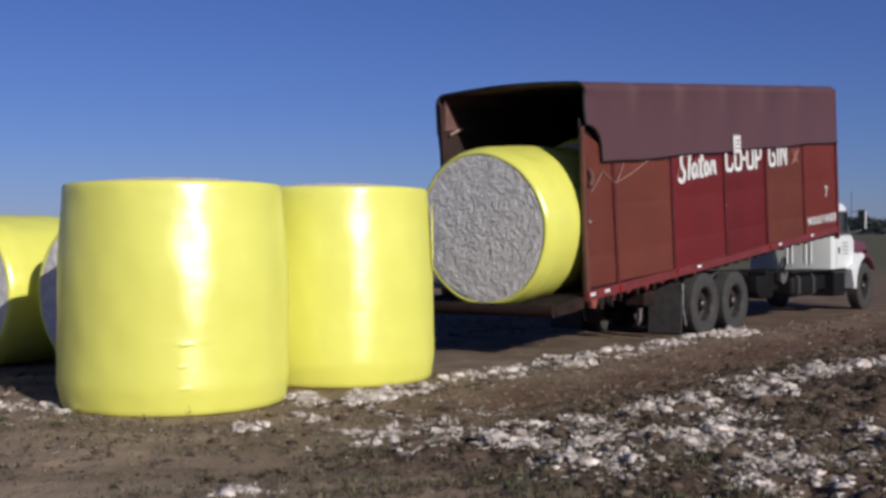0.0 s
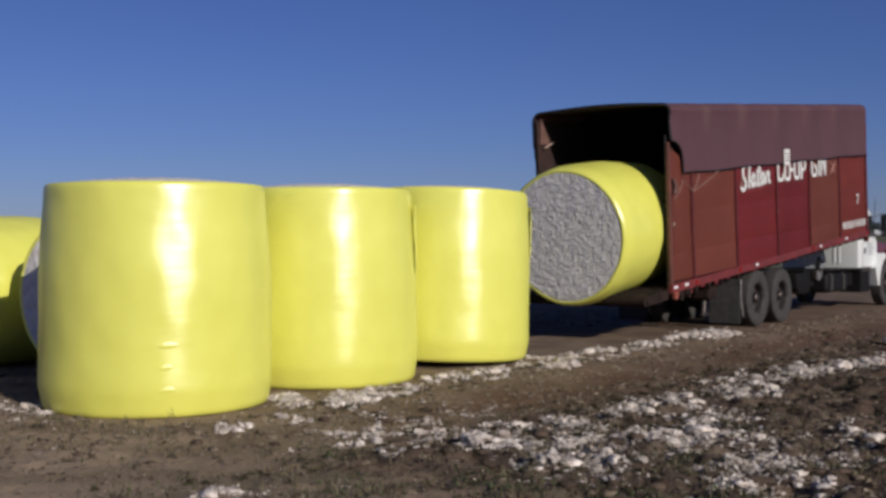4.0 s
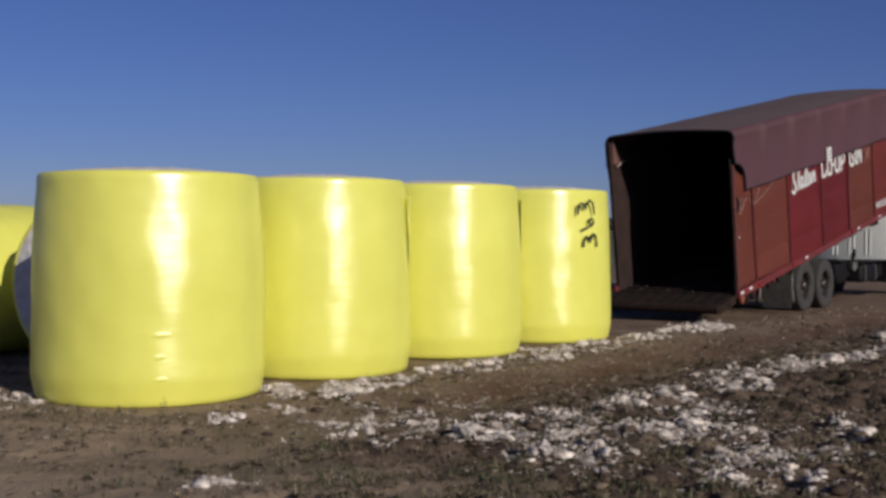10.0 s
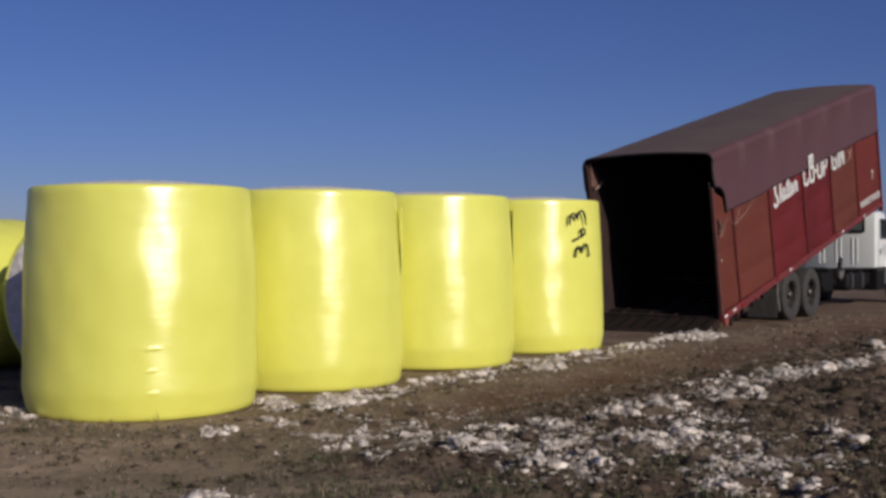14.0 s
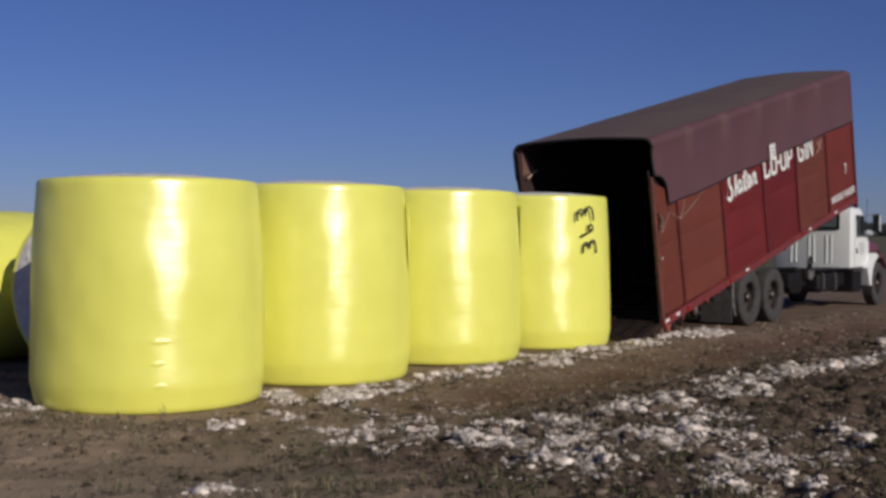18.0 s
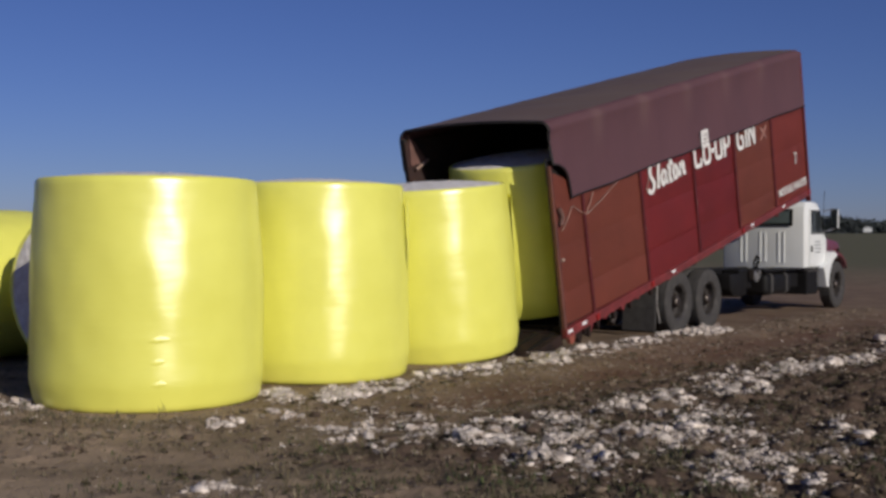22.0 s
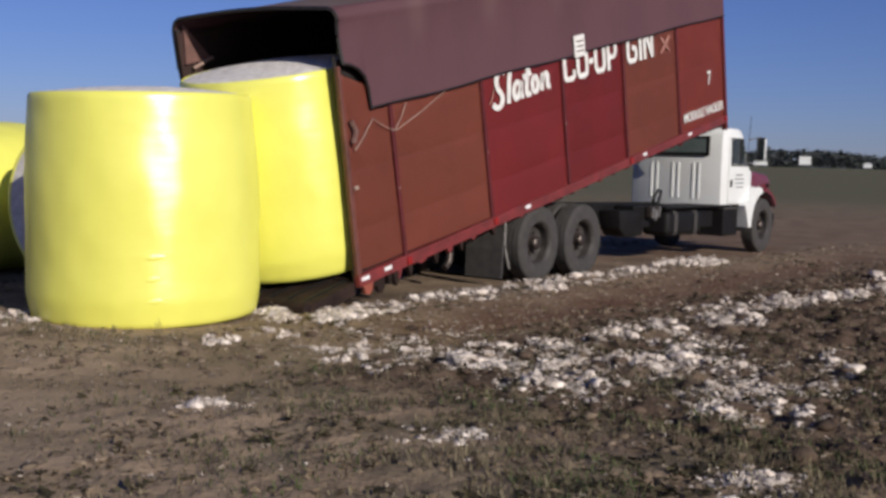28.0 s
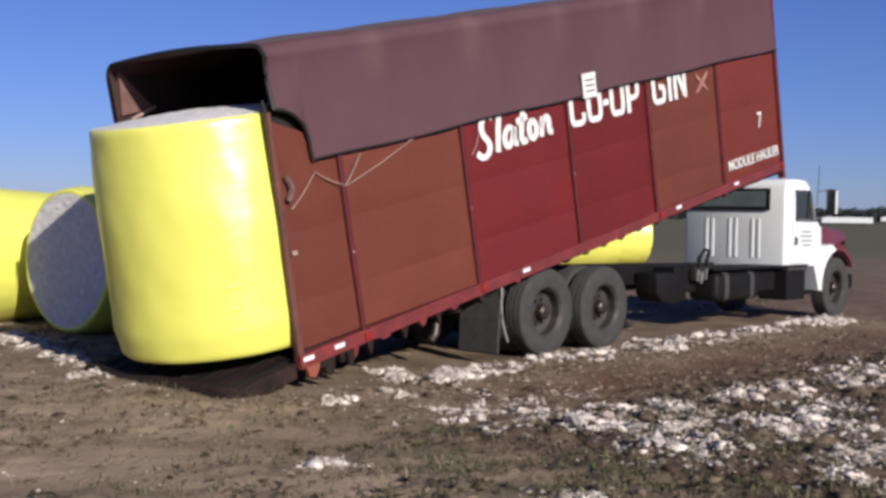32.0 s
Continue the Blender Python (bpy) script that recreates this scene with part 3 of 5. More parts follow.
def build_litter():
    """Broken stalks, bolls and leaf bits between the tufts and over the near soil."""
    rs = np.random.RandomState(55)
    wv = Waves(61, 0.9)

    def wt(x, y):
        u, v = uv_of(x, y)
        rows = np.clip(lint_density(u, v, x, y), 0, 1) * 0.8 + 0.35 * (1 - smooth01(v, -3.2, -1.8)) * smooth01(u, -12, -10.5)
        fore = 0.35 * (1 - smooth01(y, 8, 12)) * smooth01(wv(x, y), -0.6, 0.9)
        way = np.exp(-((v + 1.75) / 0.7) ** 2)
        under = (np.abs(v - 1.3) < 1.45) & (u > -11)
        return np.clip((rows + fore + 0.05) * (1 - 0.8 * way), 0, 1) * in_view(x, y) * np.where(under, 0.0, 1.0)
    p = sample(rs, 21000, -8, 13, 5.3, 28, wt)
    tagged(scatter_tufts("plant_litter", p, 0.010 + 0.030 * rs.uniform(0, 1, len(p)) ** 2.2, M_STALK, rs, 4, 0.5), "dry brown stalk and leaf litter on the soil", "litter", kind="stuff")


def build_trash():
    """Dirty lint and leaf trash strewn thinly between the rows and round the bales."""
    rs = np.random.RandomState(72)
    wv = Waves(73, 0.7)

    def wt(x, y):
        u, v = uv_of(x, y)
        way = np.exp(-((v + 1.9) / 0.55) ** 2) * smooth01(u, -7.5, -5.5)
        zone = (1 - smooth01(v, -0.2, 0.3)) * smooth01(v, -7.5, -6.0) * smooth01(u, -10.8, -9.4) * (1 - smooth01(u, 5, 10))
        apron = 0.6 * np.exp(-((u + 10.7) / 0.35) ** 2) * np.where((v > -1) & (v < 2.2), 1.0, 0.0)
        fore = 0.05 * (1 - smooth01(y, 9, 13))
        return np.clip((zone * (0.2 + 0.8 * smooth01(wv(x, y), -0.5, 1.0)) * (1 - 0.85 * way) + 0.8 * np.clip(lint_density(u, v, x, y), 0, 1) ** 0.6 * zone + apron + fore), 0, 1) * in_view(x, y)
    p = sample(rs, 11500, -8, 13, 5.4, 28, wt)
    tagged(scatter_tufts("lint_trash", p, 0.008 + 0.026 * rs.uniform(0, 1, len(p)) ** 2.0, M_TRASH, rs, 5, 0.5), "dirty scraps of lint and leaf strewn over the soil", "litter", kind="stuff")


def build_dead_weeds():
    """Dark low clumps of dead weeds and leaves, in drifts."""
    rs = np.random.RandomState(91)
    wv, ws = Waves(92, 1.4), Waves(93, 0.5)

    def wt(x, y):
        u, v = uv_of(x, y)
        drift = smooth01(wv(x * 0.7, y * 1.3) + 0.7 * ws(x * 0.7, y * 1.2), 0.0, 1.3)
        way = np.exp(-((v + 1.75) / 0.8) ** 2)
        zone = np.where((np.abs(v - 1.3) < 1.5) & (u > -11), 0.0, 1.0) * (0.25 + 0.75 * (1 - smooth01(v, -3.0, -1.0)))
        return np.clip(drift * zone * (1 - 0.85 * way) * (0.35 + 0.65 * smooth01(x + 0.35 * (y - 8), -2.2, 1.2)), 0, 1) * in_view(x, y)
    p = sample(rs, 5200, -8, 12, 5.3, 26, wt)
    tagged(scatter_tufts("dead_weeds", p, 0.014 + 0.034 * rs.uniform(0, 1, len(p)) ** 2, M_DEADWEED, rs, 6, 0.7), "dark dead weed clumps in drifts over the soil", "weeds", kind="stuff")


def build_clods():
    rs = np.random.RandomState(33)

    def wt(x, y):
        u, v = uv_of(x, y)
        way = np.exp(-((v + 1.75) / 0.7) ** 2)
        under = (np.abs(v - 1.3) < 1.45) & (u > -11)
        crust = (1 - smooth01(x + 0.35 * (y - 8), -2.2, 1.2)) * (1 - smooth01(y, 11.5, 14.5))
        return in_view(x, y) * (1 - 0.75 * way) * (1 - 0.6 * crust) * np.where(under, 0.0, 1.0)
    p = sample(rs, 15000, -9, 14, 5.3, 30, wt)
    ob = scatter_lumps("soil_clods", p, 0.008 + 0.044 * rs.uniform(0, 1, len(p)) ** 3.2, M_CLOD, 1, rs, flat=0.42, jag=0.5)
    tagged(ob, "crumbled brown soil clods over the field", "soil", kind="stuff")

    def wt_big(x, y):
        u, v = uv_of(x, y)
        turned = (1 - smooth01(v, -2.9, -2.2)) * smooth01(u, -12, -10.5)
        side = np.exp(-((v + 1.5) / 0.8) ** 2) * (1 - smooth01(u, -8.6, -7.6)) * smooth01(u, -11.5, -10.5)
        return np.clip(0.05 + turned + 0.7 * side, 0, 1) * in_view(x, y) * np.where((np.abs(v - 1.3) < 1.6) & (u > -11.2), 0.0, 1.0)
    p = sample(rs, 1300, -8, 13, 5.6, 24, wt_big)
    ob = scatter_lumps("large_clods", p, 0.030 + 0.065 * rs.uniform(0, 1, len(p)) ** 2.4, M_DARKCLOD, 2, rs, flat=0.45, jag=0.24, sink=0.45)
    tagged(ob, "large dark turned clods of damp soil", "soil", kind="stuff")


def build_grass():
    rs = np.random.RandomState(44)
    for name, mat, n, tall, seed, lab in (("dry_grass", M_GRASS, 11000, 0.050, 2, "short dry grass blades and stubble in the foreground"), ("green_weeds", M_WEED, 9000, 0.045, 9, "low green weeds in patches on the soil"), ("tall_grass", M_GRASS, 3600, 0.085, 14, "taller dry grass along the near edge")):
        wv = Waves(seed, 1.1)

        def wt(x, y):
            u, v = uv_of(x, y)
            pt = smooth01(wv(x, y), -0.4, 1.0)
            fore = (1 - smooth01(y - 0.25 * np.abs(x), 6.6, 12.0)) * (0.06 + 0.94 * smooth01(x, -2.0, 1.2)) + 0.05
            near_bale = 0.25 * np.exp(-((u + 10.9) / 0.35) ** 2 - ((v - 0.6) / 1.1) ** 2)
            if tall > 0.09:
                fore = (1 - smooth01(y, 6.9, 8.6)) * smooth01(x, -0.8, 0.8)
                near_bale = 0.0 * y
                return np.clip(fore * (0.3 + 0.7 * pt), 0, 1) * in_view(x, y)
            return np.clip((fore * pt + near_bale) * in_view(x, y) * ((np.abs(v - 1.3) > 1.45) | (u < -10.7)) * (1 - 0.8 * np.clip(lint_density(u, v, x, y), 0, 1)), 0, 1)
        p = sample(rs, n, -7, 9, 5.3, 18, wt)
        h = tall * rs.uniform(0.35, 1.3, n)
        a, lean, wd = rs.uniform(0, 6.28, n), rs.uniform(0.15, 1.0, n), rs.uniform(0.003, 0.007, n)
        z = ground_height(p[:, 0], p[:, 1])
        dx, dy = np.cos(a), np.sin(a)
        base = np.stack([p[:, 0], p[:, 1], z - 0.005], -1)
        side = np.stack([-dy, dx, 0 * dx], -1) * wd[:, None]
        bend = np.stack([dx * lean * h, dy * lean * h, h], -1)
        V = np.stack([base - side, base + side, base + bend * np.array([0.4, 0.4, 0.6]) + side * 0.8, base + bend * np.array([0.4, 0.4, 0.6]) - side * 0.8, base + bend], 1)
        i = np.arange(n)[:, None] * 5
        F = np.concatenate([i + np.array([[0, 1, 2]]), i + np.array([[0, 2, 3]]), i + np.array([[3, 2, 4]])])
        tagged(new(name, from_numpy(name, V.reshape(-1, 3), F, mat)), lab, "grass", kind="stuff")


build_lint()
for k_, (u_, v_, r_, n_, s_) in enumerate(((-9.58, -3.20, 0.16, 80, 0.066), (-12.30, -2.79, 0.085, 34, 0.040), (-11.80, -4.63, 0.095, 36, 0.040), (-11.67, -6.54, 0.11, 34, 0.036), (-10.30, -0.68, 0.075, 16, 0.046),
                                            (-10.79, 1.52, 0.060, 22, 0.052), (-10.20, -4.25, 0.11, 34, 0.052), (-8.70, -4.25, 0.12, 34, 0.055))):
    cotton_pile(u_, v_, r_, n_, s_, 700 + k_)
build_litter()
build_trash()
build_dead_weeds()
build_clods()
build_grass()


# ---- cotton bales: round, in yellow film, cotton ends bare ----
def wrap_mesh(seed, R, H):
    """The film: a barrel with soft dents, turned in over the edges."""
    prof = [(R - 0.105, 0.012), (R - 0.085, 0.002), (R - 0.060, 0.010), (R - 0.036, 0.04)]
    for i in range(1, 56):
        f = i / 56
        prof.append((R + 0.012 - 0.045 * (1 - smooth01(f, -0.02, 0.12)) - 0.026 * f - 0.050 * smooth01(f, 0.50, 1.08), 0.04 + (H - 0.09) * f))
    prof += [(R - 0.062, H - 0.045), (R - 0.076, H - 0.012), (R - 0.092, H - 0.002), (R - 0.110, H - 0.012)]
    bm = lathe(bmesh.new(), prof, 112)
    for v in bm.verts:
        a = math.atan2(v.co.y, v.co.x)
        r = math.hypot(v.co.x, v.co.y)
        q = Vector((math.cos(a) * 1.3 + seed * 7.1, math.sin(a) * 1.3, v.co.z * 0.8 + seed * 3.37))
        k = 0.018 * noise.noise(q) + 0.008 * noise.noise(q * 4.0) + 0.0012 * noise.noise(Vector((q.x * 3, q.y * 3, v.co.z * 18)))
        v.co.x *= (r + k) / r
        v.co.y *= (r + k) / r
    return mesh_of(bm, "film_wrap", [M_WRAP], smooth=50)


def end_mesh(seed, R, up):
    """A bare, tufted cotton end."""
    bm = bmesh.new()
    rings, seg = (66, 190) if up < 0 else (40, 120)
    grid = []
    for i in range(rings + 1):
        r = (R - 0.088) * i / rings
        ring = []
        for k in range(seg if i else 1):
            a = 2 * math.pi * (k + 0.37 * i) / seg
            x, y = r * math.cos(a), r * math.sin(a)
            t = 0.30 * noise.noise(Vector((x * 5 + seed, y * 5, seed))) + 0.42 * min(noise.noise(Vector((x * 20 + seed, y * 20, 3))), 0.12) + 0.36 * noise.noise(Vector((x * 42, y * 42, seed)))
            ring.append(bm.verts.new((x, y, up * ((0.024 * t + 0.011) * (1 if i < rings - 1 else 0.2) + (0.085 * (1 - (i / rings) ** 2) if up > 0 else 0.0)))))
        grid.append(ring)
    for i in range(rings):
        for k in range(seg):
            k2 = (k + 1) % seg
            f = (grid[0][0], grid[1][k], grid[1][k2]) if i == 0 else (grid[i][k], grid[i + 1][k], grid[i + 1][k2], grid[i][k2])
            bm.faces.new(f if up > 0 else f[::-1])
    return mesh_of(bm, "cotton_end", [M_COTTON], smooth=60)


BALE_LABEL = "large round cotton bale in glossy yellow plastic film"


def cotton_bale(seed, R=1.2, H=2.38, label=BALE_LABEL, group="round cotton bales"):
    b = thing("cotton_bale", label, "cotton bale", group)
    part("film_wrap", wrap_mesh(seed, R, H), None, b)
    for z, up in ((0.02, -1), (H - 0.02, 1)):
        part("cotton_end", end_mesh(seed + up, R, up), None, b, "rough white cotton end", at=pose(0, 0, z))
    return b


def film_tail(b, R, ang, z0, z1):
    """The loose lap of the film's last turn: a thin raised ridge that thins out at both ends."""
    bm, prev, n = bmesh.new(), None, 24
    for i in range(n + 1):
        z = z0 + (z1 - z0) * i / n
        w = min(1.0, 4 * i / n, 4 * (1 - i / n))
        aw = ang + 0.012 * math.sin(z * 5)
        row = [bm.verts.new(((R + rr * w) * math.cos(aw + da), (R + rr * w) * math.sin(aw + da), z)) for da, rr in ((-0.020, -0.004), (-0.006, 0.011), (0.100, 0.005), (0.280, -0.008))]
        if prev:
            for k in range(3):
                bm.faces.new((prev[k], prev[k + 1], row[k + 1], row[k]))
        prev = row
    bmesh.ops.recalc_face_normals(bm, faces=bm.faces)
    return part("film_lap", bm, M_WRAP, b, "raised lap of yellow film", smooth=True)


def film_crease(b, R, ang, z, half, turn):
    """A short tight fold of the film, running round the bale."""
    bm, prev, n = bmesh.new(), None, 12
    for i in range(n + 1):
        f = 2 * i / n - 1
        w, aw = 1 - f * f, ang + f * half
        row = [bm.verts.new(((R + rr * w) * math.cos(aw), (R + rr * w) * math.sin(aw), z + turn * f + dz * (0.3 + 0.7 * w))) for dz, rr in ((-0.026, -0.004), (-0.012, 0.001), (0.006, 0.0035), (0.034, -0.004))]
        if prev:
            for k in range(3):
                bm.faces.new((prev[k], row[k], row[k + 1], prev[k + 1]))
        prev = row
    bmesh.ops.recalc_face_normals(bm, faces=bm.faces)
    return part("film_crease", bm, M_WRAP, b, "tight fold in the yellow film", smooth=True)


def marking(b, R, ang, z):
    """Handwritten figures in black brush strokes, running up the film."""
    three = ((-0.31, -0.19), (-0.29, 0.03), (-0.20, 0.10), (-0.09, 0.04), (-0.05, -0.06), (-0.02, 0.08), (0.08, 0.18), (0.19, 0.12), (0.25, -0.05), (0.26, -0.18))
    six = ((-0.26, -0.10), (-0.08, -0.04), (0.10, 0.02), (0.20, 0.10), (0.19, 0.20), (0.09, 0.22), (0.02, 0.14), (0.05, 0.03))
    bm = bmesh.new()
    for fig, right, up, k in ((three, -0.03, 0.25, 0.62), (six, 0.00, -0.05, 0.56), (three, 0.06, -0.26, 0.55)):
        pts = [(right + p * k * 0.92, up + q * k) for p, q in fig]
        fine = [(a[0] + (c[0] - a[0]) * f / 4, a[1] + (c[1] - a[1]) * f / 4) for a, c in zip(pts, pts[1:]) for f in range(4)] + [pts[-1]]
        prev, n = None, len(fine)
        for i, (x, y) in enumerate(fine):
            d = Vector(fine[min(i + 1, n - 1)]) - Vector(fine[max(i - 1, 0)])
            d.normalize()
            w = 0.015 + 0.004 * math.sin(i * 0.7 + right * 20)
            row = []
            for s in (-1, 1):
                xx, yy = x - d.y * w * s, y + d.x * w * s
                aw, r = ang + xx / R, R + 0.024
                row.append(bm.verts.new((r * math.cos(aw), r * math.sin(aw), z + yy)))
            if prev:
                bm.faces.new((prev[0], prev[1], row[1], row[0]))
            prev = row
    bmesh.ops.recalc_face_normals(bm, faces=bm.faces)
    bmesh.ops.solidify(bm, geom=bm.faces[:], thickness=0.012)
    return part("marking", bm, M_INK, b, "black handwritten number 363")


# the row that the truck sets down and takes up again; u along the way
BALE_V = 1.30
ROW = {"a": -9.50, "b": -6.85, "c": -4.25, "d": -1.55}
bale_a = cotton_bale(1.0, 1.232, 2.37, label="large round cotton bale in glossy yellow film, standing on end")
bale_b = cotton_bale(2.0, 1.20, 2.40, label="large round cotton bale in glossy yellow film, standing on end")
bale_c = cotton_bale(3.0, 1.20, 2.39, label="round yellow cotton bale tipping out of the red truck")
bale_d = cotton_bale(4.0, 1.19, 2.39, label="round yellow cotton bale with black number 363")
for b_, ang, r_, low_ in ((bale_b, -1.04, 1.20, 1.35), (bale_c, -0.96, 1.20, 1.35)):
    film_tail(b_, r_, ang, low_, 2.2)
for z_, a_, h_ in ((0.73, -2.175, 0.085), (0.51, -2.19, 0.06), (0.29, -2.185, 0.065)):
    film_crease(bale_a, 1.244, a_, z_, h_, 0.006)
marking(bale_d, 1.19, radians(-107), 1.86)

# bales lying behind, in a second row side by side
for n_, (u_, v_, turn_, s_) in enumerate(((-8.72, 3.83, 9.0, 11), (-9.0, 6.45, 4.0, 12), (-10.0, 9.1, 0.0, 13), (-10.6, 11.9, 0.0, 15))):
    b_ = cotton_bale(float(s_), 1.08, 2.38, label="round cotton bale in yellow film lying on its side", group="bales lying behind")
    q_ = plan(u_, v_)
    zz_ = float(ground_height(np.array(q_.x), np.array(q_.y)))
    b_.matrix_basis = Matrix.Translation((q_.x, q_.y, zz_ + 1.06)) @ pose(0, 0, 0, 0, 90, YAW + turn_)
# two more, far across the field
for x_, y_, s_ in ((0.45, 41.4, 21), (1.86, 45.0, 22)):
    b_ = cotton_bale(float(s_), 1.2, 2.38, label="distant yellow cotton bale lying in the field", group="bales far off")
    b_.matrix_basis = Matrix.Translation((x_, y_, float(ground_height(np.array(x_), np.array(y_))) + 1.20)) @ pose(0, 0, 0, 0, 90, 20)


# weeds that stand by the bale nearest to the camera
def weed_tuft(u, v, tall, n, seed):
    rs = np.random.RandomState(seed)
    q = plan(u, v)
    z = float(ground_height(np.array(q.x), np.array(q.y)))
    w = thing("weed_tuft", "dry upright weed beside the yellow bale", "weed", "weeds by the bale", at=pose(q.x, q.y, z))
    for k in range(n):
        a, ln, h = rs.uniform(0, 6.28), rs.uniform(0.05, 0.5), tall * rs.uniform(0.5, 1.0)
        x, y = rs.normal(0, 0.02, 2)
        part("stalk", tube(bmesh.new(), [(x, y, -0.01), (x + 0.35 * ln * h * math.cos(a), y + 0.35 * ln * h * math.sin(a), h * 0.6), (x + ln * h * math.cos(a), y + ln * h * math.sin(a), h)], [0.004, 0.003, 0.001], 5), M_GRASS, w)


for k_, (u_, v_, tall_, n_) in enumerate(((-10.31, 0.11, 0.17, 4), (-10.56, 0.25, 0.07, 9), (-10.62, 0.38, 0.09, 10), (-10.80, 0.38, 0.06, 8), (-10.98, 1.05, 0.08, 7), (-8.35, -0.1, 0.06, 6))):
    weed_tuft(u_, v_, tall_, n_, 300 + k_)


# ---- the module truck: x ahead, y towards its far side, z up, near side at y = 0 ----
WB, LB = 2.667, 10.70
truck = thing("module_truck", "white cab truck with a long red tilting cotton module bin", "truck")


def bin_top(x):
    return 3.13 + 0.012 * x


def bin_low(x):
    """The bin's under edge rises slightly ahead."""
    return float(np.interp(x, (0.0, 2.0, 5.0, 7.3, 9.0, 10.7), (0.0, 0.03, 0.07, 0.12, 0.15, 0.17)))


def tarp_low(x):
    return 1.93 + 0.0125 * x


def tarp_section(x, grow):
    """Half round the load: near edge, up, over, down the far side."""
    top, r = bin_top(x) + grow, 0.17
    low = max(tarp_low(x), float(np.interp(x, (0.14, 0.24, 0.36, 0.46, 0.51, 0.525, 0.54), (2.50, 2.48, 2.42, 2.32, 2.18, 2.02, 1.90))))
    pts = []
    for z in np.linspace(low, top - r, 9):
        pts.append((-0.048 - grow + 0.03 * math.sin(math.pi * (z - low) / (top - low)), z))
    for k in range(1, 7):
        a = math.pi / 2 * k / 7
        pts.append((-0.048 - grow + r * (1 - math.cos(a)), top - r + r * math.sin(a)))
    for f in np.linspace(0, 1, 15):
        pts.append((-0.048 - grow + r + f * (WB + 0.07 + 2 * grow - 2 * r), top + 0.05 * math.sin(math.pi * f)))
    for k in range(1, 7):
        a = math.pi / 2 * (1 - k / 7)
        pts.append((WB + 0.035 + grow - r * (1 - math.cos(a)), top - r + r * math.sin(a)))
    for z in np.linspace(top - r, low, 9):
        pts.append((WB + 0.035 + grow, z))
    return pts


def build_tarp(parent):
    """A stretched cover over bows, in two layers joined at the rims."""
    xs = np.concatenate([np.linspace(0.14, 0.58, 23), np.linspace(0.62, LB - 0.02, 81)])
    bows = [0.14, 1.6, 3.2, 4.9, 6.6, 8.4, 10.68]
    bm = bmesh.new()
    layers = []
    for grow, sgn in ((0.012, 1), (-0.012, -1)):
        rows = []
        for x in xs:
            near = min(abs(x - b) for b in bows)
            sag = 0.022 * min(1.0, near / 0.7)
            row = []
            for j, (y, z) in enumerate(tarp_section(x, grow)):
                w = 0.014 * noise.noise(Vector((x * 1.5, y * 1.2, z * 1.6))) + 0.004 * noise.noise(Vector((x * 6, y, z * 3)))
                edge = min(1.0, min(j, 44 - j) / 5)
                yy = y + (sag if y < WB / 2 else -sag) * edge * (1 if z < bin_top(x) - 0.05 else 0) + w * edge * (1 if y < WB / 2 else -1)
                zz = z - (sag * 0.8 if 0.2 < y < WB - 0.2 else 0) + w * 0.6 * edge
                row.append(bm.verts.new((x, yy, zz)))
            rows.append(row)
        layers.append(rows)
        for i in range(len(xs) - 1):
            for j in range(len(rows[0]) - 1):
                q = (rows[i][j], rows[i + 1][j], rows[i + 1][j + 1], rows[i][j + 1])
                f = bm.faces.new(q if sgn > 0 else q[::-1])
                f.material_index = 1 if 14 <= j <= 29 else 0
    a, b = layers
    n, m = len(xs), len(a[0])
    for i in range(n - 1):
        bm.faces.new((a[i][0], b[i][0], b[i + 1][0], a[i + 1][0]))
        bm.faces.new((a[i][m - 1], a[i + 1][m - 1], b[i + 1][m - 1], b[i][m - 1]))
    for j in range(m - 1):
        bm.faces.new((a[0][j], a[0][j + 1], b[0][j + 1], b[0][j]))
        bm.faces.new((a[n - 1][j], b[n - 1][j], b[n - 1][j + 1], a[n - 1][j + 1]))
    me = mesh_of(bm, "tarp", [M_TARP, M_DUSTTARP], smooth=50)
    dust = me.attributes.new("dust", "FLOAT", "POINT")      # rubbed pale where the bows press, near the shoulder
    dust.data.foreach_set("value", [math.exp(-(min(abs(v.co.x - k) for k in bows[1:-1]) / 0.16) ** 2) * float(smooth01(v.co.z - bin_top(v.co.x), -0.75, -0.1)) * (0.16 + 0.20 * noise.noise(Vector((v.co.x * 0.7, 3.1, 0.4)))) for v in me.vertices])
    return part("tarp", me, None, parent, "maroon cover with a dusty top")


def panel_mesh(x0, x1, zt0, zt1, mat):
    """A side sheet with two pressed creases and a slight belly."""
    bm = bmesh.new()
    cols, zs = 10, []
    for c0, c1 in ((0.0, 0.56), (0.60, 1.24), (1.28, 9.0)):
        zs.append((c0, c1))
    rows = [0.10, 0.30, 0.545, 0.57, 0.595, 0.85, 1.10, 1.245, 1.27, 1.295, 1.6, None]
    grid = []
    for zr in rows:
        row = []
        for i in range(cols + 1):
            f = i / cols
            x = x0 + (x1 - x0) * f
            z = (zt0 + (zt1 - zt0) * f) if zr is None else zr
            belly = -0.012 * math.sin(math.pi * f) - 0.006 * noise.noise(Vector((x * 1.1, z * 1.3, 2)))
            groove = 0.005 if zr in (0.57, 1.27) else 0.0
            row.append(bm.verts.new((x, belly + groove, z)))
        grid.append(row)
    for r in range(len(rows) - 1):
        for i in range(cols):
            bm.faces.new((grid[r][i], grid[r][i + 1], grid[r + 1][i + 1], grid[r + 1][i]))
    bmesh.ops.solidify(bm, geom=bm.faces[:], thickness=-0.03)
    return mesh_of(bm, "side_panel", [mat], smooth=25)


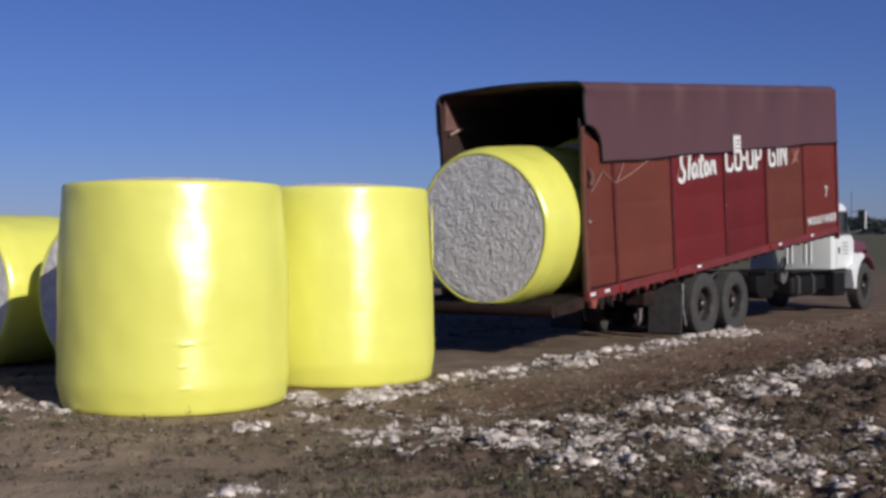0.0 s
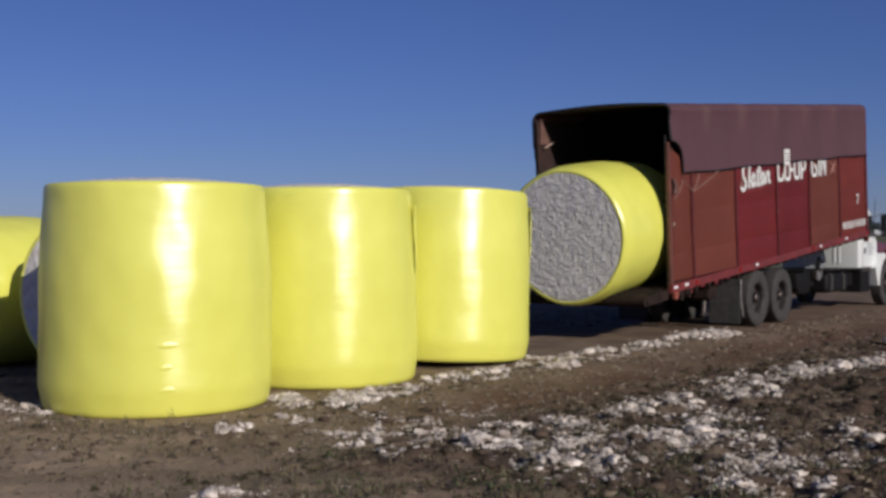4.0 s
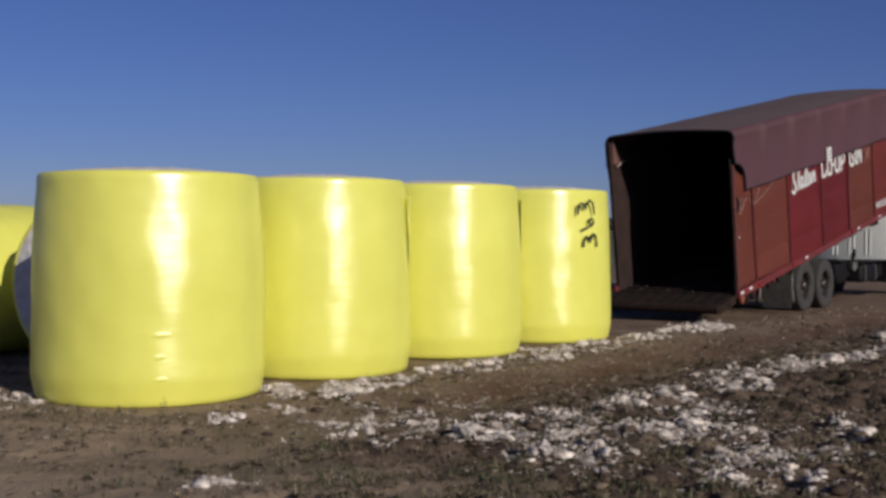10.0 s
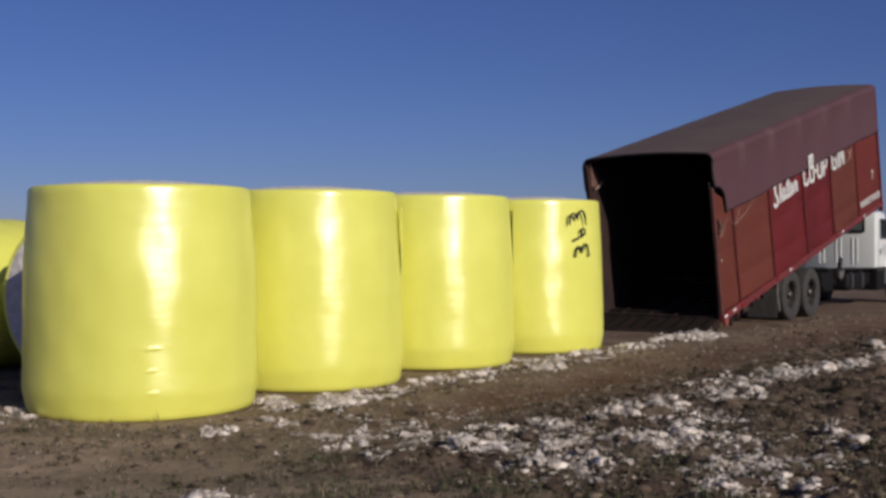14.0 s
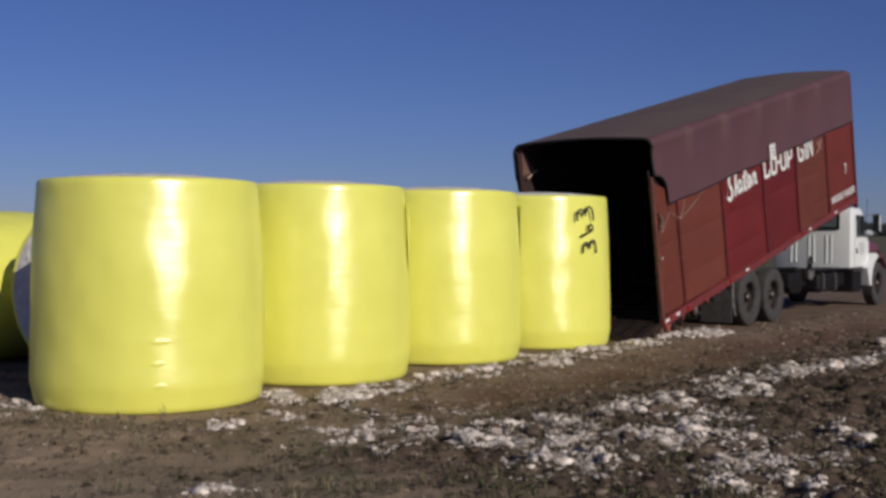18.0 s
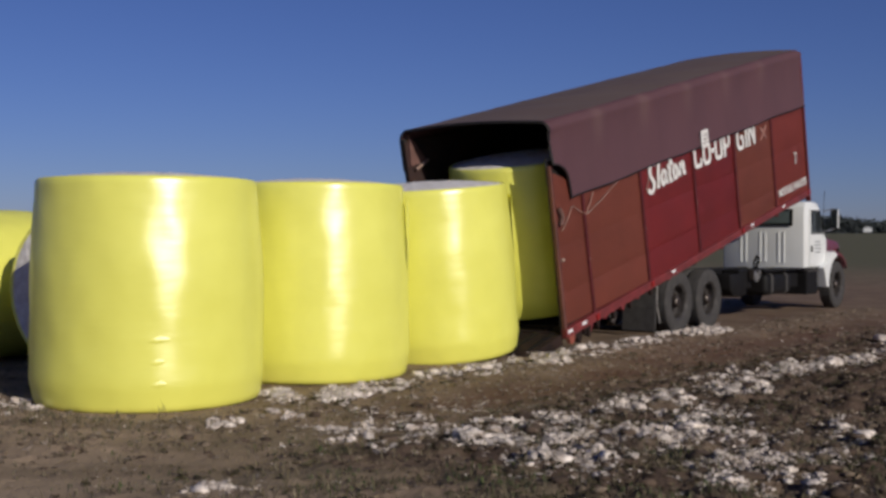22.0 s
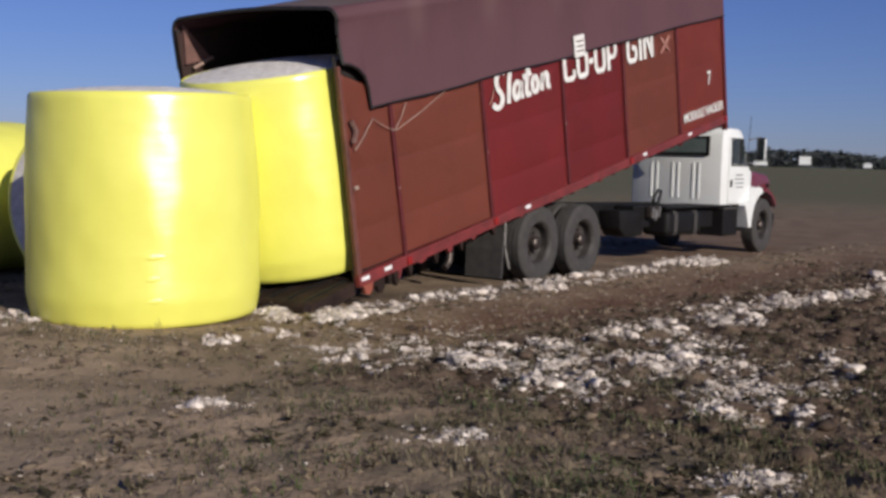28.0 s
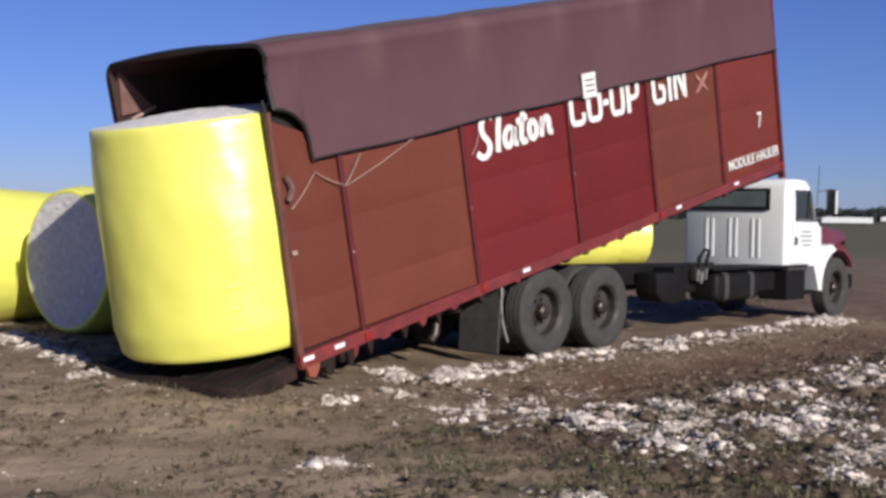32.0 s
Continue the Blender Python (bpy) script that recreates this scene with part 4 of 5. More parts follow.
def build_bin():
    line = [0.0, 2.0, 5.0, 7.3, 9.0, LB]
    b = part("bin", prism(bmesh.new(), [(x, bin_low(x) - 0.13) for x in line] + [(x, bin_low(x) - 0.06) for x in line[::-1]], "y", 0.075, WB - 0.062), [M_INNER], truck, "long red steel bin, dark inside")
    # inner walls get shade-dark colours, far darker than the red sheets outside
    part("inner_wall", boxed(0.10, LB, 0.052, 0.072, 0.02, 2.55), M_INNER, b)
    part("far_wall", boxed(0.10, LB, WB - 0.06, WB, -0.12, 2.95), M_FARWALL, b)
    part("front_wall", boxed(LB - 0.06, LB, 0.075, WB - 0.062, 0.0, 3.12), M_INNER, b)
    ribs = [0.92, 2.85, 4.92, 6.80, 8.75]
    edges = [0.05] + ribs + [LB]
    mats = [M_RUSTRED, M_RUSTRED, M_RED, M_RED, M_RUSTRED, M_ORANGE]
    for i in range(6):
        x0, x1 = edges[i] + 0.035, edges[i + 1] - 0.035
        if i == 0:
            part("side_panel", panel_mesh(0.085, x1, 2.40, 2.06, mats[i]), None, b, "faded red steel side sheet")
        else:
            part("side_panel", panel_mesh(x0, x1, tarp_low(x0) + 0.05, tarp_low(x1) + 0.05, mats[i]), None, b, {M_RUSTRED: "faded red steel side sheet", M_ORANGE: "orange-red sunned steel side sheet"}.get(mats[i], "bright red steel side sheet"))
    rb = boxed(-0.028, 0.028, -0.035, 0.035, 0.0, 2.0, bevel=0.008)
    rib_me = mesh_of(rb, "rib", [M_RIB])
    for x in ribs:
        part("rib", rib_me, None, b, at=pose(x, 0.0, 0))
    part("rear_post", prism(bmesh.new(), [(0.0, -0.10), (0.075, -0.10), (0.095, 1.2), (0.11, 2.48), (0.07, 2.48), (0.035, 1.2)], "y", -0.022, 0.040, 0.010), M_POST, b, "worn red-brown rear corner post")
    part("mouth_jamb", prism(bmesh.new(), [(0.0, -0.05), (0.07, -0.05), (0.11, 2.60), (0.085, 2.60), (0.06, 1.2), (0.03, 0.6)], "y", 0.043, 0.075, 0.008), M_DARK, b, "thin black strip down the open rear")
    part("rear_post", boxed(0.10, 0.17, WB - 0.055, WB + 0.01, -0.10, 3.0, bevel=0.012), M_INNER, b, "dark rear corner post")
    part("front_post", boxed(LB - 0.03, LB + 0.05, -0.04, 0.06, -0.05, 3.2, bevel=0.012), M_RIB, b)
    part("bottom_rail", prism(bmesh.new(), [(x, bin_low(x) - 0.085) for x in line] + [(x, bin_low(x) + 0.055) for x in line[::-1]], "y", -0.045, 0.05, 0.010), M_RAIL, b, "scuffed red bottom rail")
    part("bottom_rail", prism(bmesh.new(), [(x, bin_low(x) - 0.085) for x in line] + [(x, bin_low(x) + 0.055) for x in line[::-1]], "y", WB - 0.04, WB + 0.05, 0.010), M_RAIL, b)
    # cross members whose ends hang below the rail
    cm = boxed(-0.04, 0.04, 0.10, WB - 0.10, -0.20, -0.132, bevel=0.01)
    cm_me = mesh_of(cm, "cross_member", [M_FRAME])
    for k in range(24):
        part("cross_member", cm_me, None, b, at=pose(0.35 + k * 0.44, 0, bin_low(0.35 + k * 0.44) + 0.03))
    # brackets under the rail towards the tail
    for k, (x, w, h) in enumerate(((0.30, 0.09, 0.10), (0.75, 0.07, 0.13), (0.98, 0.05, 0.17), (1.22, 0.14, 0.06), (1.52, 0.06, 0.15), (1.82, 0.08, 0.10), (2.08, 0.05, 0.14), (2.36, 0.10, 0.06), (2.85, 0.07, 0.12), (3.55, 0.09, 0.05), (4.60, 0.12, 0.05), (5.85, 0.08, 0.06), (7.6, 0.10, 0.05))):
        part("bracket", prism(bmesh.new(), [(x - w, bin_low(x) - 0.07), (x + w, bin_low(x) - 0.07), (x + w * 0.3, bin_low(x) - 0.07 - h * 0.8), (x - w * 0.2, bin_low(x) - 0.07 - h)], "y", -0.03, 0.03, 0.004), M_RAIL if k % 2 else M_RUST, b)
    for x, w, h, mat in ((0.15, 0.11, 0.15, M_RUSTRED), (0.37, 0.10, 0.20, M_RUST), (0.56, 0.05, 0.12, M_RUST), (0.68, 0.06, 0.19, M_RUST)):
        part("hinge_plate", prism(bmesh.new(), [(x - w, -0.07), (x + w, -0.06), (x + w * 0.7, -0.07 - h * 0.6), (x + w * 0.2, -0.07 - h), (x - w * 0.5, -0.07 - h * 0.85), (x - w * 0.6, -0.07 - h * 0.4)], "y", -0.035, 0.03, 0.006), mat, b, "worn red hinge plate under the tail")
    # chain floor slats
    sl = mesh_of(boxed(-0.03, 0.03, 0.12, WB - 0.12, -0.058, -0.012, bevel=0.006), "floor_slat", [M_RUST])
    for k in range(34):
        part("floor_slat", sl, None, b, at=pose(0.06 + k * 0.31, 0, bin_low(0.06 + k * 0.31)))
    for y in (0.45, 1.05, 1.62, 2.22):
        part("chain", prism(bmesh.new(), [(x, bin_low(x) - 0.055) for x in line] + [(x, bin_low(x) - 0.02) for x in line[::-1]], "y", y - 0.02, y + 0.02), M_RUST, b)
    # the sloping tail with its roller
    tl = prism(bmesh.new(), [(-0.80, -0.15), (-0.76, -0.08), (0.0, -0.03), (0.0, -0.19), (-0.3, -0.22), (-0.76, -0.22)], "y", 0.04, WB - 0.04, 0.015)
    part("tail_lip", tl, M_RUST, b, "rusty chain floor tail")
    rl = bmesh.new()
    tube(rl, [(-0.80, 0.06, -0.14), (-0.80, WB - 0.06, -0.14)], 0.095, 16)
    part("tail_roller", rl, M_RUST, b, smooth=True)
    for k in range(9):
        y = 0.2 + k * 0.28
        part("chain_lug", boxed(-0.84, 0.0, y - 0.025, y + 0.025, -0.06, -0.015, bevel=0.008), M_FRAME, b, at=pose(0, 0, 0.0, 0, -3.6, 0))
    build_tarp(b)
    # black edge round the mouth
    pts = [(0.13, y, z) for y, z in tarp_section(0.14, 0.0)]
    part("mouth_edge", tube(bmesh.new(), [p for p in pts if p[2] > 2.30 or p[1] > 1.0], 0.022, 8), M_DARK, b, "black edge of the open rear", smooth=True)
    # near tarp corner: black rope loop from the mouth edge down to the cover's hem
    loop = [(0.14, -0.05, 2.50), (0.24, -0.06, 2.48), (0.36, -0.065, 2.42), (0.46, -0.065, 2.32), (0.51, -0.06, 2.18), (0.525, -0.055, 2.02), (0.54, -0.055, 1.93)]
    part("cover_edge", tube(bmesh.new(), loop, 0.019, 8), M_DARK, b, "black bound corner of the cover", smooth=True)
    hem = [(x, -0.06 + 0.006 * math.sin(x * 7), tarp_low(x) + 0.012 * math.sin(x * 2.3)) for x in np.linspace(0.54, LB, 60)]
    part("cover_hem", tube(bmesh.new(), hem, 0.013, 6), M_DARK, b, "dark bound hem of the cover", smooth=True)
    # far side gusset and strut seen inside the mouth
    part("gusset", prism(bmesh.new(), [(0.19, 3.05), (0.14, 2.56), (0.57, 2.59)], "y", WB - 0.105, WB - 0.062), M_GUSSET, b, "dull red gusset inside the mouth")
    part("strut", tube(bmesh.new(), [(0.24, WB - 0.12, 2.50), (0.40, WB - 0.12, 2.55), (0.58, WB - 0.12, 2.60)], 0.022, 6), M_STRAP, b)
    part("corner_flap", prism(bmesh.new(), [(0.10, 2.58), (0.12, 2.30), (0.22, 2.18), (0.26, 2.50)], "y", WB - 0.055, WB + 0.03, 0.006), M_DARK, b)
    # tie straps
    for p, q in (((0.17, 1.51), (0.52, 1.80)), ((0.53, 1.82), (0.92, 1.61)), ((0.92, 1.61), (1.19, 1.90)), ((0.95, 1.61), (2.0, 1.93)), ((2.95, 1.60), (3.1, 1.80))):
        part("tie_strap", tube(bmesh.new(), [(p[0], -0.05, p[1]), ((p[0] + q[0]) / 2, -0.055, (p[1] + q[1]) / 2 - 0.015), (q[0], -0.05, q[1])], 0.0065, 6), M_STRAP, b, "pale tie strap")
    part("hook", boxed(0.10, 0.17, -0.05, -0.015, 1.05, 1.10, bevel=0.01), M_STRAP, b)
    part("latch", tube(bmesh.new(), [(0.16, -0.04, 1.85), (0.20, -0.07, 1.72), (0.14, -0.06, 1.60)], 0.035, 8), M_GUSSET, b, "worn dull latch", smooth=True)
    # reflective tape
    for x in (0.10, 0.53, 3.70, 7.33, 9.07):
        part("reflector", boxed(x - 0.07, x + 0.07, -0.052, -0.044, bin_low(x) - 0.022, bin_low(x) + 0.024), M_REFLECT, b, "white reflective tape")
    for x, dz in ((0.94, -0.02), (2.87, 0.0), (6.84, 0.0), (10.62, 0.0)):
        part("marker_light", boxed(x - 0.045, x + 0.045, -0.075, -0.042, bin_low(x) - 0.05 + dz, bin_low(x) + 0.05 + dz, bevel=0.012), M_MARKER, b, "red marker light")
    for x, z in ((2.85, 0.98), (4.92, 1.02), (6.80, 1.05), (0.92, 0.9)):
        part("rivet_plate", boxed(x - 0.012, x + 0.012, -0.042, -0.034, z, z + 0.026, bevel=0.004), M_STRAP, b)
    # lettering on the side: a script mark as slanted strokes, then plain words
    def stroke(name, st, x, z, wide, tall, rise, label, rounds=2):
        pts = [(x + p, z + q + rise * p) for p, q in st]
        for _ in range(rounds):      # round the stroke
            pts = [pts[0]] + [(p[0] + (q[0] - p[0]) * f, p[1] + (q[1] - p[1]) * f) for p, q in zip(pts, pts[1:]) for f in (0.25, 0.75)] + [pts[-1]]
        bm, prev, n = bmesh.new(), None, len(pts)
        for i, p in enumerate(pts):
            d = Vector(pts[min(i + 1, n - 1)]) - Vector(pts[max(i - 1, 0)])
            d.normalize()
            row = [bm.verts.new((p[0] - d.y * wide * k, -0.031, p[1] + d.x * tall * k)) for k in (-1, 1)]
            if prev:
                bm.faces.new((prev[0], prev[1], row[1], row[0]))
            prev = row
        bmesh.ops.recalc_face_normals(bm, faces=bm.faces)
        bmesh.ops.solidify(bm, geom=bm.faces[:], thickness=0.005)
        part(name, bm, M_LETTER, b, label)
    for st in (((0.00, 0.06), (0.10, -0.02), (0.22, 0.02), (0.25, 0.14), (0.12, 0.26), (0.12, 0.40), (0.24, 0.48), (0.34, 0.42)), ((0.38, 0.00), (0.42, 0.24), (0.47, 0.45)),
               ((0.69, 0.22), (0.60, 0.26), (0.51, 0.13), (0.56, 0.01), (0.66, 0.06), (0.73, 0.24)), ((0.73, 0.24), (0.70, 0.04), (0.78, 0.03)),
               ((0.93, 0.40), (0.84, 0.10), (0.88, 0.01), (0.96, 0.04)), ((0.78, 0.28), (1.00, 0.31)),
               ((1.10, 0.25), (1.01, 0.20), (1.02, 0.04), (1.12, 0.02), (1.18, 0.14), (1.10, 0.25)), ((1.25, 0.01), (1.30, 0.25)), ((1.27, 0.12), (1.36, 0.25), (1.44, 0.20), (1.40, 0.04), (1.49, 0.03))):
        stroke("script_stroke", st, 3.07, 1.53, 0.048, 0.038, 0.05, "white brush stroke of a script mark")
    ring = ((0.15, 0.50), (0.02, 0.50), (0.02, 0.27), (0.02, 0.02), (0.15, 0.02), (0.28, 0.02), (0.28, 0.27), (0.28, 0.50), (0.15, 0.50))
    for dx, st in ((4.97, ((0.29, 0.14), (0.28, 0.02), (0.14, 0.02), (0.02, 0.03), (0.02, 0.25), (0.02, 0.50))), (5.36, ring), (5.71, ((0.0, 0.20), (0.13, 0.20))), (5.90, ring), (6.28, ((0.03, -0.02), (0.03, 0.50))), (6.28, ((0.03, 0.18), (0.26, 0.17), (0.28, 0.34), (0.24, 0.50))),
                   (6.95, ((0.16, 0.22), (0.29, 0.22), (0.29, 0.02), (0.14, 0.02), (0.02, 0.03), (0.02, 0.26), (0.02, 0.50))), (7.36, ((0.03, -0.01), (0.03, 0.50))), (7.52, ((0.03, -0.01), (0.03, 0.48))), (7.52, ((0.03, 0.48), (0.27, 0.02))), (7.52, ((0.28, -0.01), (0.28, 0.50)))):
        stroke("lettering", st, dx, 1.63 + 0.012 * (dx - 4.97), 0.046, 0.040, 0.02, "white painted lettering", 2 if len(st) > 2 else 0)
    for s, x, x1, z, size, nm in (("7", 9.93, 10.08, 0.90, 0.34, "number"), ("MODULE HAULER", 8.90, 10.58, 0.37, 0.22, "lettering")):
        me = text_mesh(s, size, M_LETTER, depth=0.004, bold=0.014 if size > 0.5 else 0.004)
        xs = [v.co.x for v in me.vertices]
        k, x_min = (x1 - x) / (max(xs) - min(xs)), min(xs)
        for v in me.vertices:
            v.co.x = (v.co.x - x_min) * k
        part(nm, me, None, b, "white painted lettering", at=pose(x, -0.030, z, 90, 0, 0))
    part("faded_mark", prism(bmesh.new(), [(8.1, 1.68), (8.16, 1.66), (8.5, 1.92), (8.44, 1.95)], "y", -0.034, -0.022), M_FADED, b)
    part("faded_mark", prism(bmesh.new(), [(8.12, 1.93), (8.16, 1.95), (8.48, 1.68), (8.42, 1.67)], "y", -0.034, -0.024), M_FADED, b)
    part("sign_plate", boxed(5.22, 5.52, -0.085, -0.07, 1.95, 2.27, bevel=0.004), M_LETTER, b, "small white plate on the cover")
    for k in range(3):
        part("plate_line", boxed(5.27, 5.47, -0.088, -0.0855, 2.03 + 0.07 * k, 2.05 + 0.07 * k), M_TARP, b)
    return b


the_bin = build_bin()


def build_wheel_meshes():
    R = 0.555
    tyre = lathe(bmesh.new(), [(0.30, -0.115), (0.33, -0.14), (0.44, -0.15), (0.51, -0.142), (0.545, -0.122), (0.555, -0.09), (0.548, -0.075), (0.548, -0.065), (0.555, -0.055), (0.555, -0.005),
                               (0.548, 0.0), (0.548, 0.008), (0.555, 0.013), (0.555, 0.06), (0.548, 0.068), (0.548, 0.078), (0.555, 0.09), (0.545, 0.122), (0.51, 0.142), (0.44, 0.15), (0.33, 0.14), (0.30, 0.115)], 56, "y", close=True)
    rim = lathe(bmesh.new(), [(0.305, -0.125), (0.322, -0.135), (0.322, -0.12), (0.29, -0.10), (0.285, 0.02), (0.20, 0.045), (0.19, 0.03), (0.11, 0.02), (0.0, 0.02), (0.0, 0.05), (0.19, 0.07), (0.285, 0.06), (0.30, 0.125), (0.322, 0.135)], 40, "y")
    hub = lathe(bmesh.new(), [(0.0, -0.13), (0.07, -0.125), (0.095, -0.10), (0.10, 0.0), (0.135, 0.01), (0.14, 0.03)], 24, "y")
    nut = bmesh.new()
    bmesh.ops.create_cone(nut, cap_ends=True, segments=6, radius1=0.018, radius2=0.014, depth=0.05, matrix=pose(0, 0, 0, 90, 0, 0))
    return mesh_of(tyre, "tyre", [M_TYRE], 30), mesh_of(rim, "rim", [M_RIM], 40), mesh_of(hub, "wheel", [M_HUB], 40), mesh_of(nut, "wheel_nut", [M_HUB])


WHEELS = []
ty_, ri_, hu_, nu_ = build_wheel_meshes()


def wheel(x, y, z, turned):
    """A wheel is its hub with tyre, rim and nuts; turned: its dish looks to the far side."""
    w = part("wheel", hu_, None, truck)
    base = pose(x, y, z, 0, 0, 180 if turned else 0)
    w.matrix_basis = base
    part("tyre", ty_, None, w, "dusty black truck tyre")
    part("rim", ri_, None, w, "dusty grey steel rim")
    for k in range(8):
        a = 2 * math.pi * k / 8
        part("wheel_nut", nu_, None, w, at=pose(0.155 * math.cos(a), 0.005, 0.155 * math.sin(a)))
    WHEELS.append((w, (x, y, z), turned))


WZ = 0.59
for x in (1.28, 2.57):
    wheel(x, 0.20, WZ, False)
    wheel(x, 0.54, WZ, True)
    wheel(x, WB - 0.54, WZ, False)
    wheel(x, WB - 0.20, WZ, True)
wheel(10.25, 0.33, WZ, False)
wheel(10.25, WB - 0.33, WZ, True)


def build_chassis():
    for y in (0.92, 1.67):
        bm = bmesh.new()
        prism(bm, [(-0.5, 0.95), (3.4, 0.80), (11.3, 0.74), (11.3, 1.00), (3.4, 1.09), (-0.5, 1.10)], "y", y, y + 0.08, 0.01)
        part("frame_rail", bm, M_FRAME, truck, "black steel frame rail")
    cr = mesh_of(boxed(-0.06, 0.06, 0.93, 1.74, 0.86, 1.0, bevel=0.01), "frame_crossmember", [M_FRAME])
    for x in (0.2, 3.6, 5.2, 6.8, 8.2, 10.6):
        part("frame_crossmember", cr, None, truck, at=pose(x, 0, 0))
    for x in (1.28, 2.57):
        part("axle", tube(bmesh.new(), [(x, 0.25, WZ), (x, WB - 0.25, WZ)], 0.085, 14), M_FRAME, truck, smooth=True)
        dif = bmesh.new()
        bmesh.ops.create_uvsphere(dif, u_segments=20, v_segments=12, radius=0.22, matrix=pose(x, WB / 2, WZ))
        part("differential", dif, M_FRAME, truck, smooth=True)
    part("front_axle", tube(bmesh.new(), [(10.25, 0.4, WZ - 0.06), (10.25, WB - 0.4, WZ - 0.06)], 0.06, 12), M_FRAME, truck, smooth=True)
    part("drive_shaft", tube(bmesh.new(), [(2.6, WB / 2, WZ + 0.05), (8.2, WB / 2, 0.80)], 0.05, 12), M_FRAME, truck, smooth=True)
    for y in (0.80, WB - 0.80):
        part("leaf_spring", prism(bmesh.new(), [(0.6, 0.82), (1.24, 0.70), (1.9, 0.86), (2.51, 0.70), (3.2, 0.82), (3.2, 0.88), (2.51, 0.79), (1.9, 0.95), (1.24, 0.79), (0.6, 0.88)], "y", y - 0.05, y + 0.05), M_FRAME, truck)
    # flaps behind the tandem and a quarter guard ahead of them
    for y in (0.03, WB - 0.66):
        fl = bmesh.new()
        prism(fl, [(0.34, 1.00), (0.36, 0.99), (0.30, 0.55), (0.28, 0.14), (0.25, 0.14), (0.26, 0.55)], "y", y, y + 0.62, 0.004)
        mf = part("mud_flap", fl, M_TYRE, truck, "dusty black rubber mud flap")
        # sun caught on the flap's near edge, given as a pale grey strip
        part("flap_edge", tube(bmesh.new(), [(0.33, y + 0.01, 0.98), (0.31, y, 0.78), (0.33, y, 0.55), (0.40, y, 0.36), (0.47, y + 0.02, 0.27)], 0.017, 8), M_GREYRUBBER, mf, "pale flap edge, sunlight put into its colour", smooth=True)
    # tanks and boxes on the near side
    ft = part("fuel_tank", boxed(6.05, 7.52, 0.32, 0.86, 0.50, 0.95, bevel=0.10, seg=4), M_FRAME, truck, "black fuel tank with rounded edges", smooth=40)
    for x in (6.35, 7.2):
        part("tank_strap", boxed(x - 0.03, x + 0.03, 0.31, 0.87, 0.49, 0.96, bevel=0.10, seg=4), M_TYRE, ft, smooth=40)
    part("tool_box", boxed(7.56, 8.36, 0.48, 0.90, 0.60, 0.97, bevel=0.025), M_FRAME, truck, "black box under the deck")
    bb = part("battery_box", boxed(8.46, 9.16, 0.30, 0.86, 0.42, 0.98, bevel=0.03), M_FRAME, truck, "black battery box under the cab")
    part("box_lid", boxed(8.44, 9.18, 0.28, 0.88, 0.94, 0.985, bevel=0.01), M_TYRE, bb)
    part("step_plate", boxed(9.16, 9.50, 0.28, 0.60, 0.50, 0.54, bevel=0.01), M_FRAME, truck)
    part("side_deck", boxed(5.9, 9.45, 0.30, 0.92, 0.992, 1.035, bevel=0.01), M_FRAME, truck, "black deck along the frame")
    part("oil_tank", prism(bmesh.new(), [(4.55, 0.98), (4.58, 0.66), (4.72, 0.54), (5.05, 0.50), (5.42, 0.54), (5.46, 0.98)], "y", 0.50, 0.90, 0.03), M_FRAME, truck, "black oil tank with a rounded bottom", smooth=40)
    part("pump_box", boxed(5.1, 5.75, 0.52, 0.9, 0.66, 1.06, bevel=0.03), M_FRAME, truck)
    for y in (0.62, 0.78):
        part("brake_chamber", tube(bmesh.new(), [(3.30, y, 0.78), (3.36, y, 0.78), (3.46, y, 0.78), (3.56, y, 0.78)], [0.05, 0.095, 0.095, 0.06], 16), M_GREYRUBBER, truck, smooth=True)
    # control levers and valve
    cv = part("control_valve", boxed(5.50, 5.86, 0.38, 0.50, 0.84, 1.04, bevel=0.02), M_HUB, truck, "worn steel hydraulic valve")
    for x, z, r in ((5.55, 0.84, 0.022), (5.66, 0.80, 0.026), (5.80, 0.86, 0.020)):
        part("valve_port", tube(bmesh.new(), [(x, 0.39, z), (x, 0.37, z + 0.18)], r, 10), M_STEEL, cv, "bright steel fitting", smooth=True)
    for k, (x, lean) in enumerate(((5.56, 0.04), (5.68, -0.03), (5.80, 0.06))):
        part("lever", tube(bmesh.new(), [(x, 0.44, 1.02), (x + lean, 0.43, 1.16), (x + lean * 2, 0.42, 1.24)], 0.012, 6), M_FRAME, truck, smooth=True)
    part("hydraulic_hose", tube(bmesh.new(), [(5.78, 0.5, 1.04), (5.82, 0.5, 1.22), (5.96, 0.5, 1.33), (6.12, 0.52, 1.30), (6.16, 0.6, 1.03)], 0.025, 8), M_FRAME, truck, smooth=True)
    # lift rams between frame and bin, and the tail light bar
    for y in (0.80, WB - 0.80):
        part("hinge_bracket", boxed(1.6, 2.15, y - 0.06, y + 0.06, 0.98, 1.16, bevel=0.02), M_FRAME, truck)
    part("rear_bar", boxed(-0.58, -0.48, 0.5, WB - 0.5, 0.86, 0.98, bevel=0.01), M_FRAME, truck)
    # the tail winch and gear that hang behind the axles
    part("tail_gearbox", boxed(-0.42, -0.02, 0.35, 0.75, 0.62, 0.88, bevel=0.04), M_RUST, truck, "rusty gearbox under the tail")
    part("tail_leg", tube(bmesh.new(), [(-0.30, 0.5, 0.70), (-0.34, 0.5, 0.38), (-0.44, 0.5, 0.30)], 0.05, 10), M_HUB, truck, smooth=True)


build_chassis()


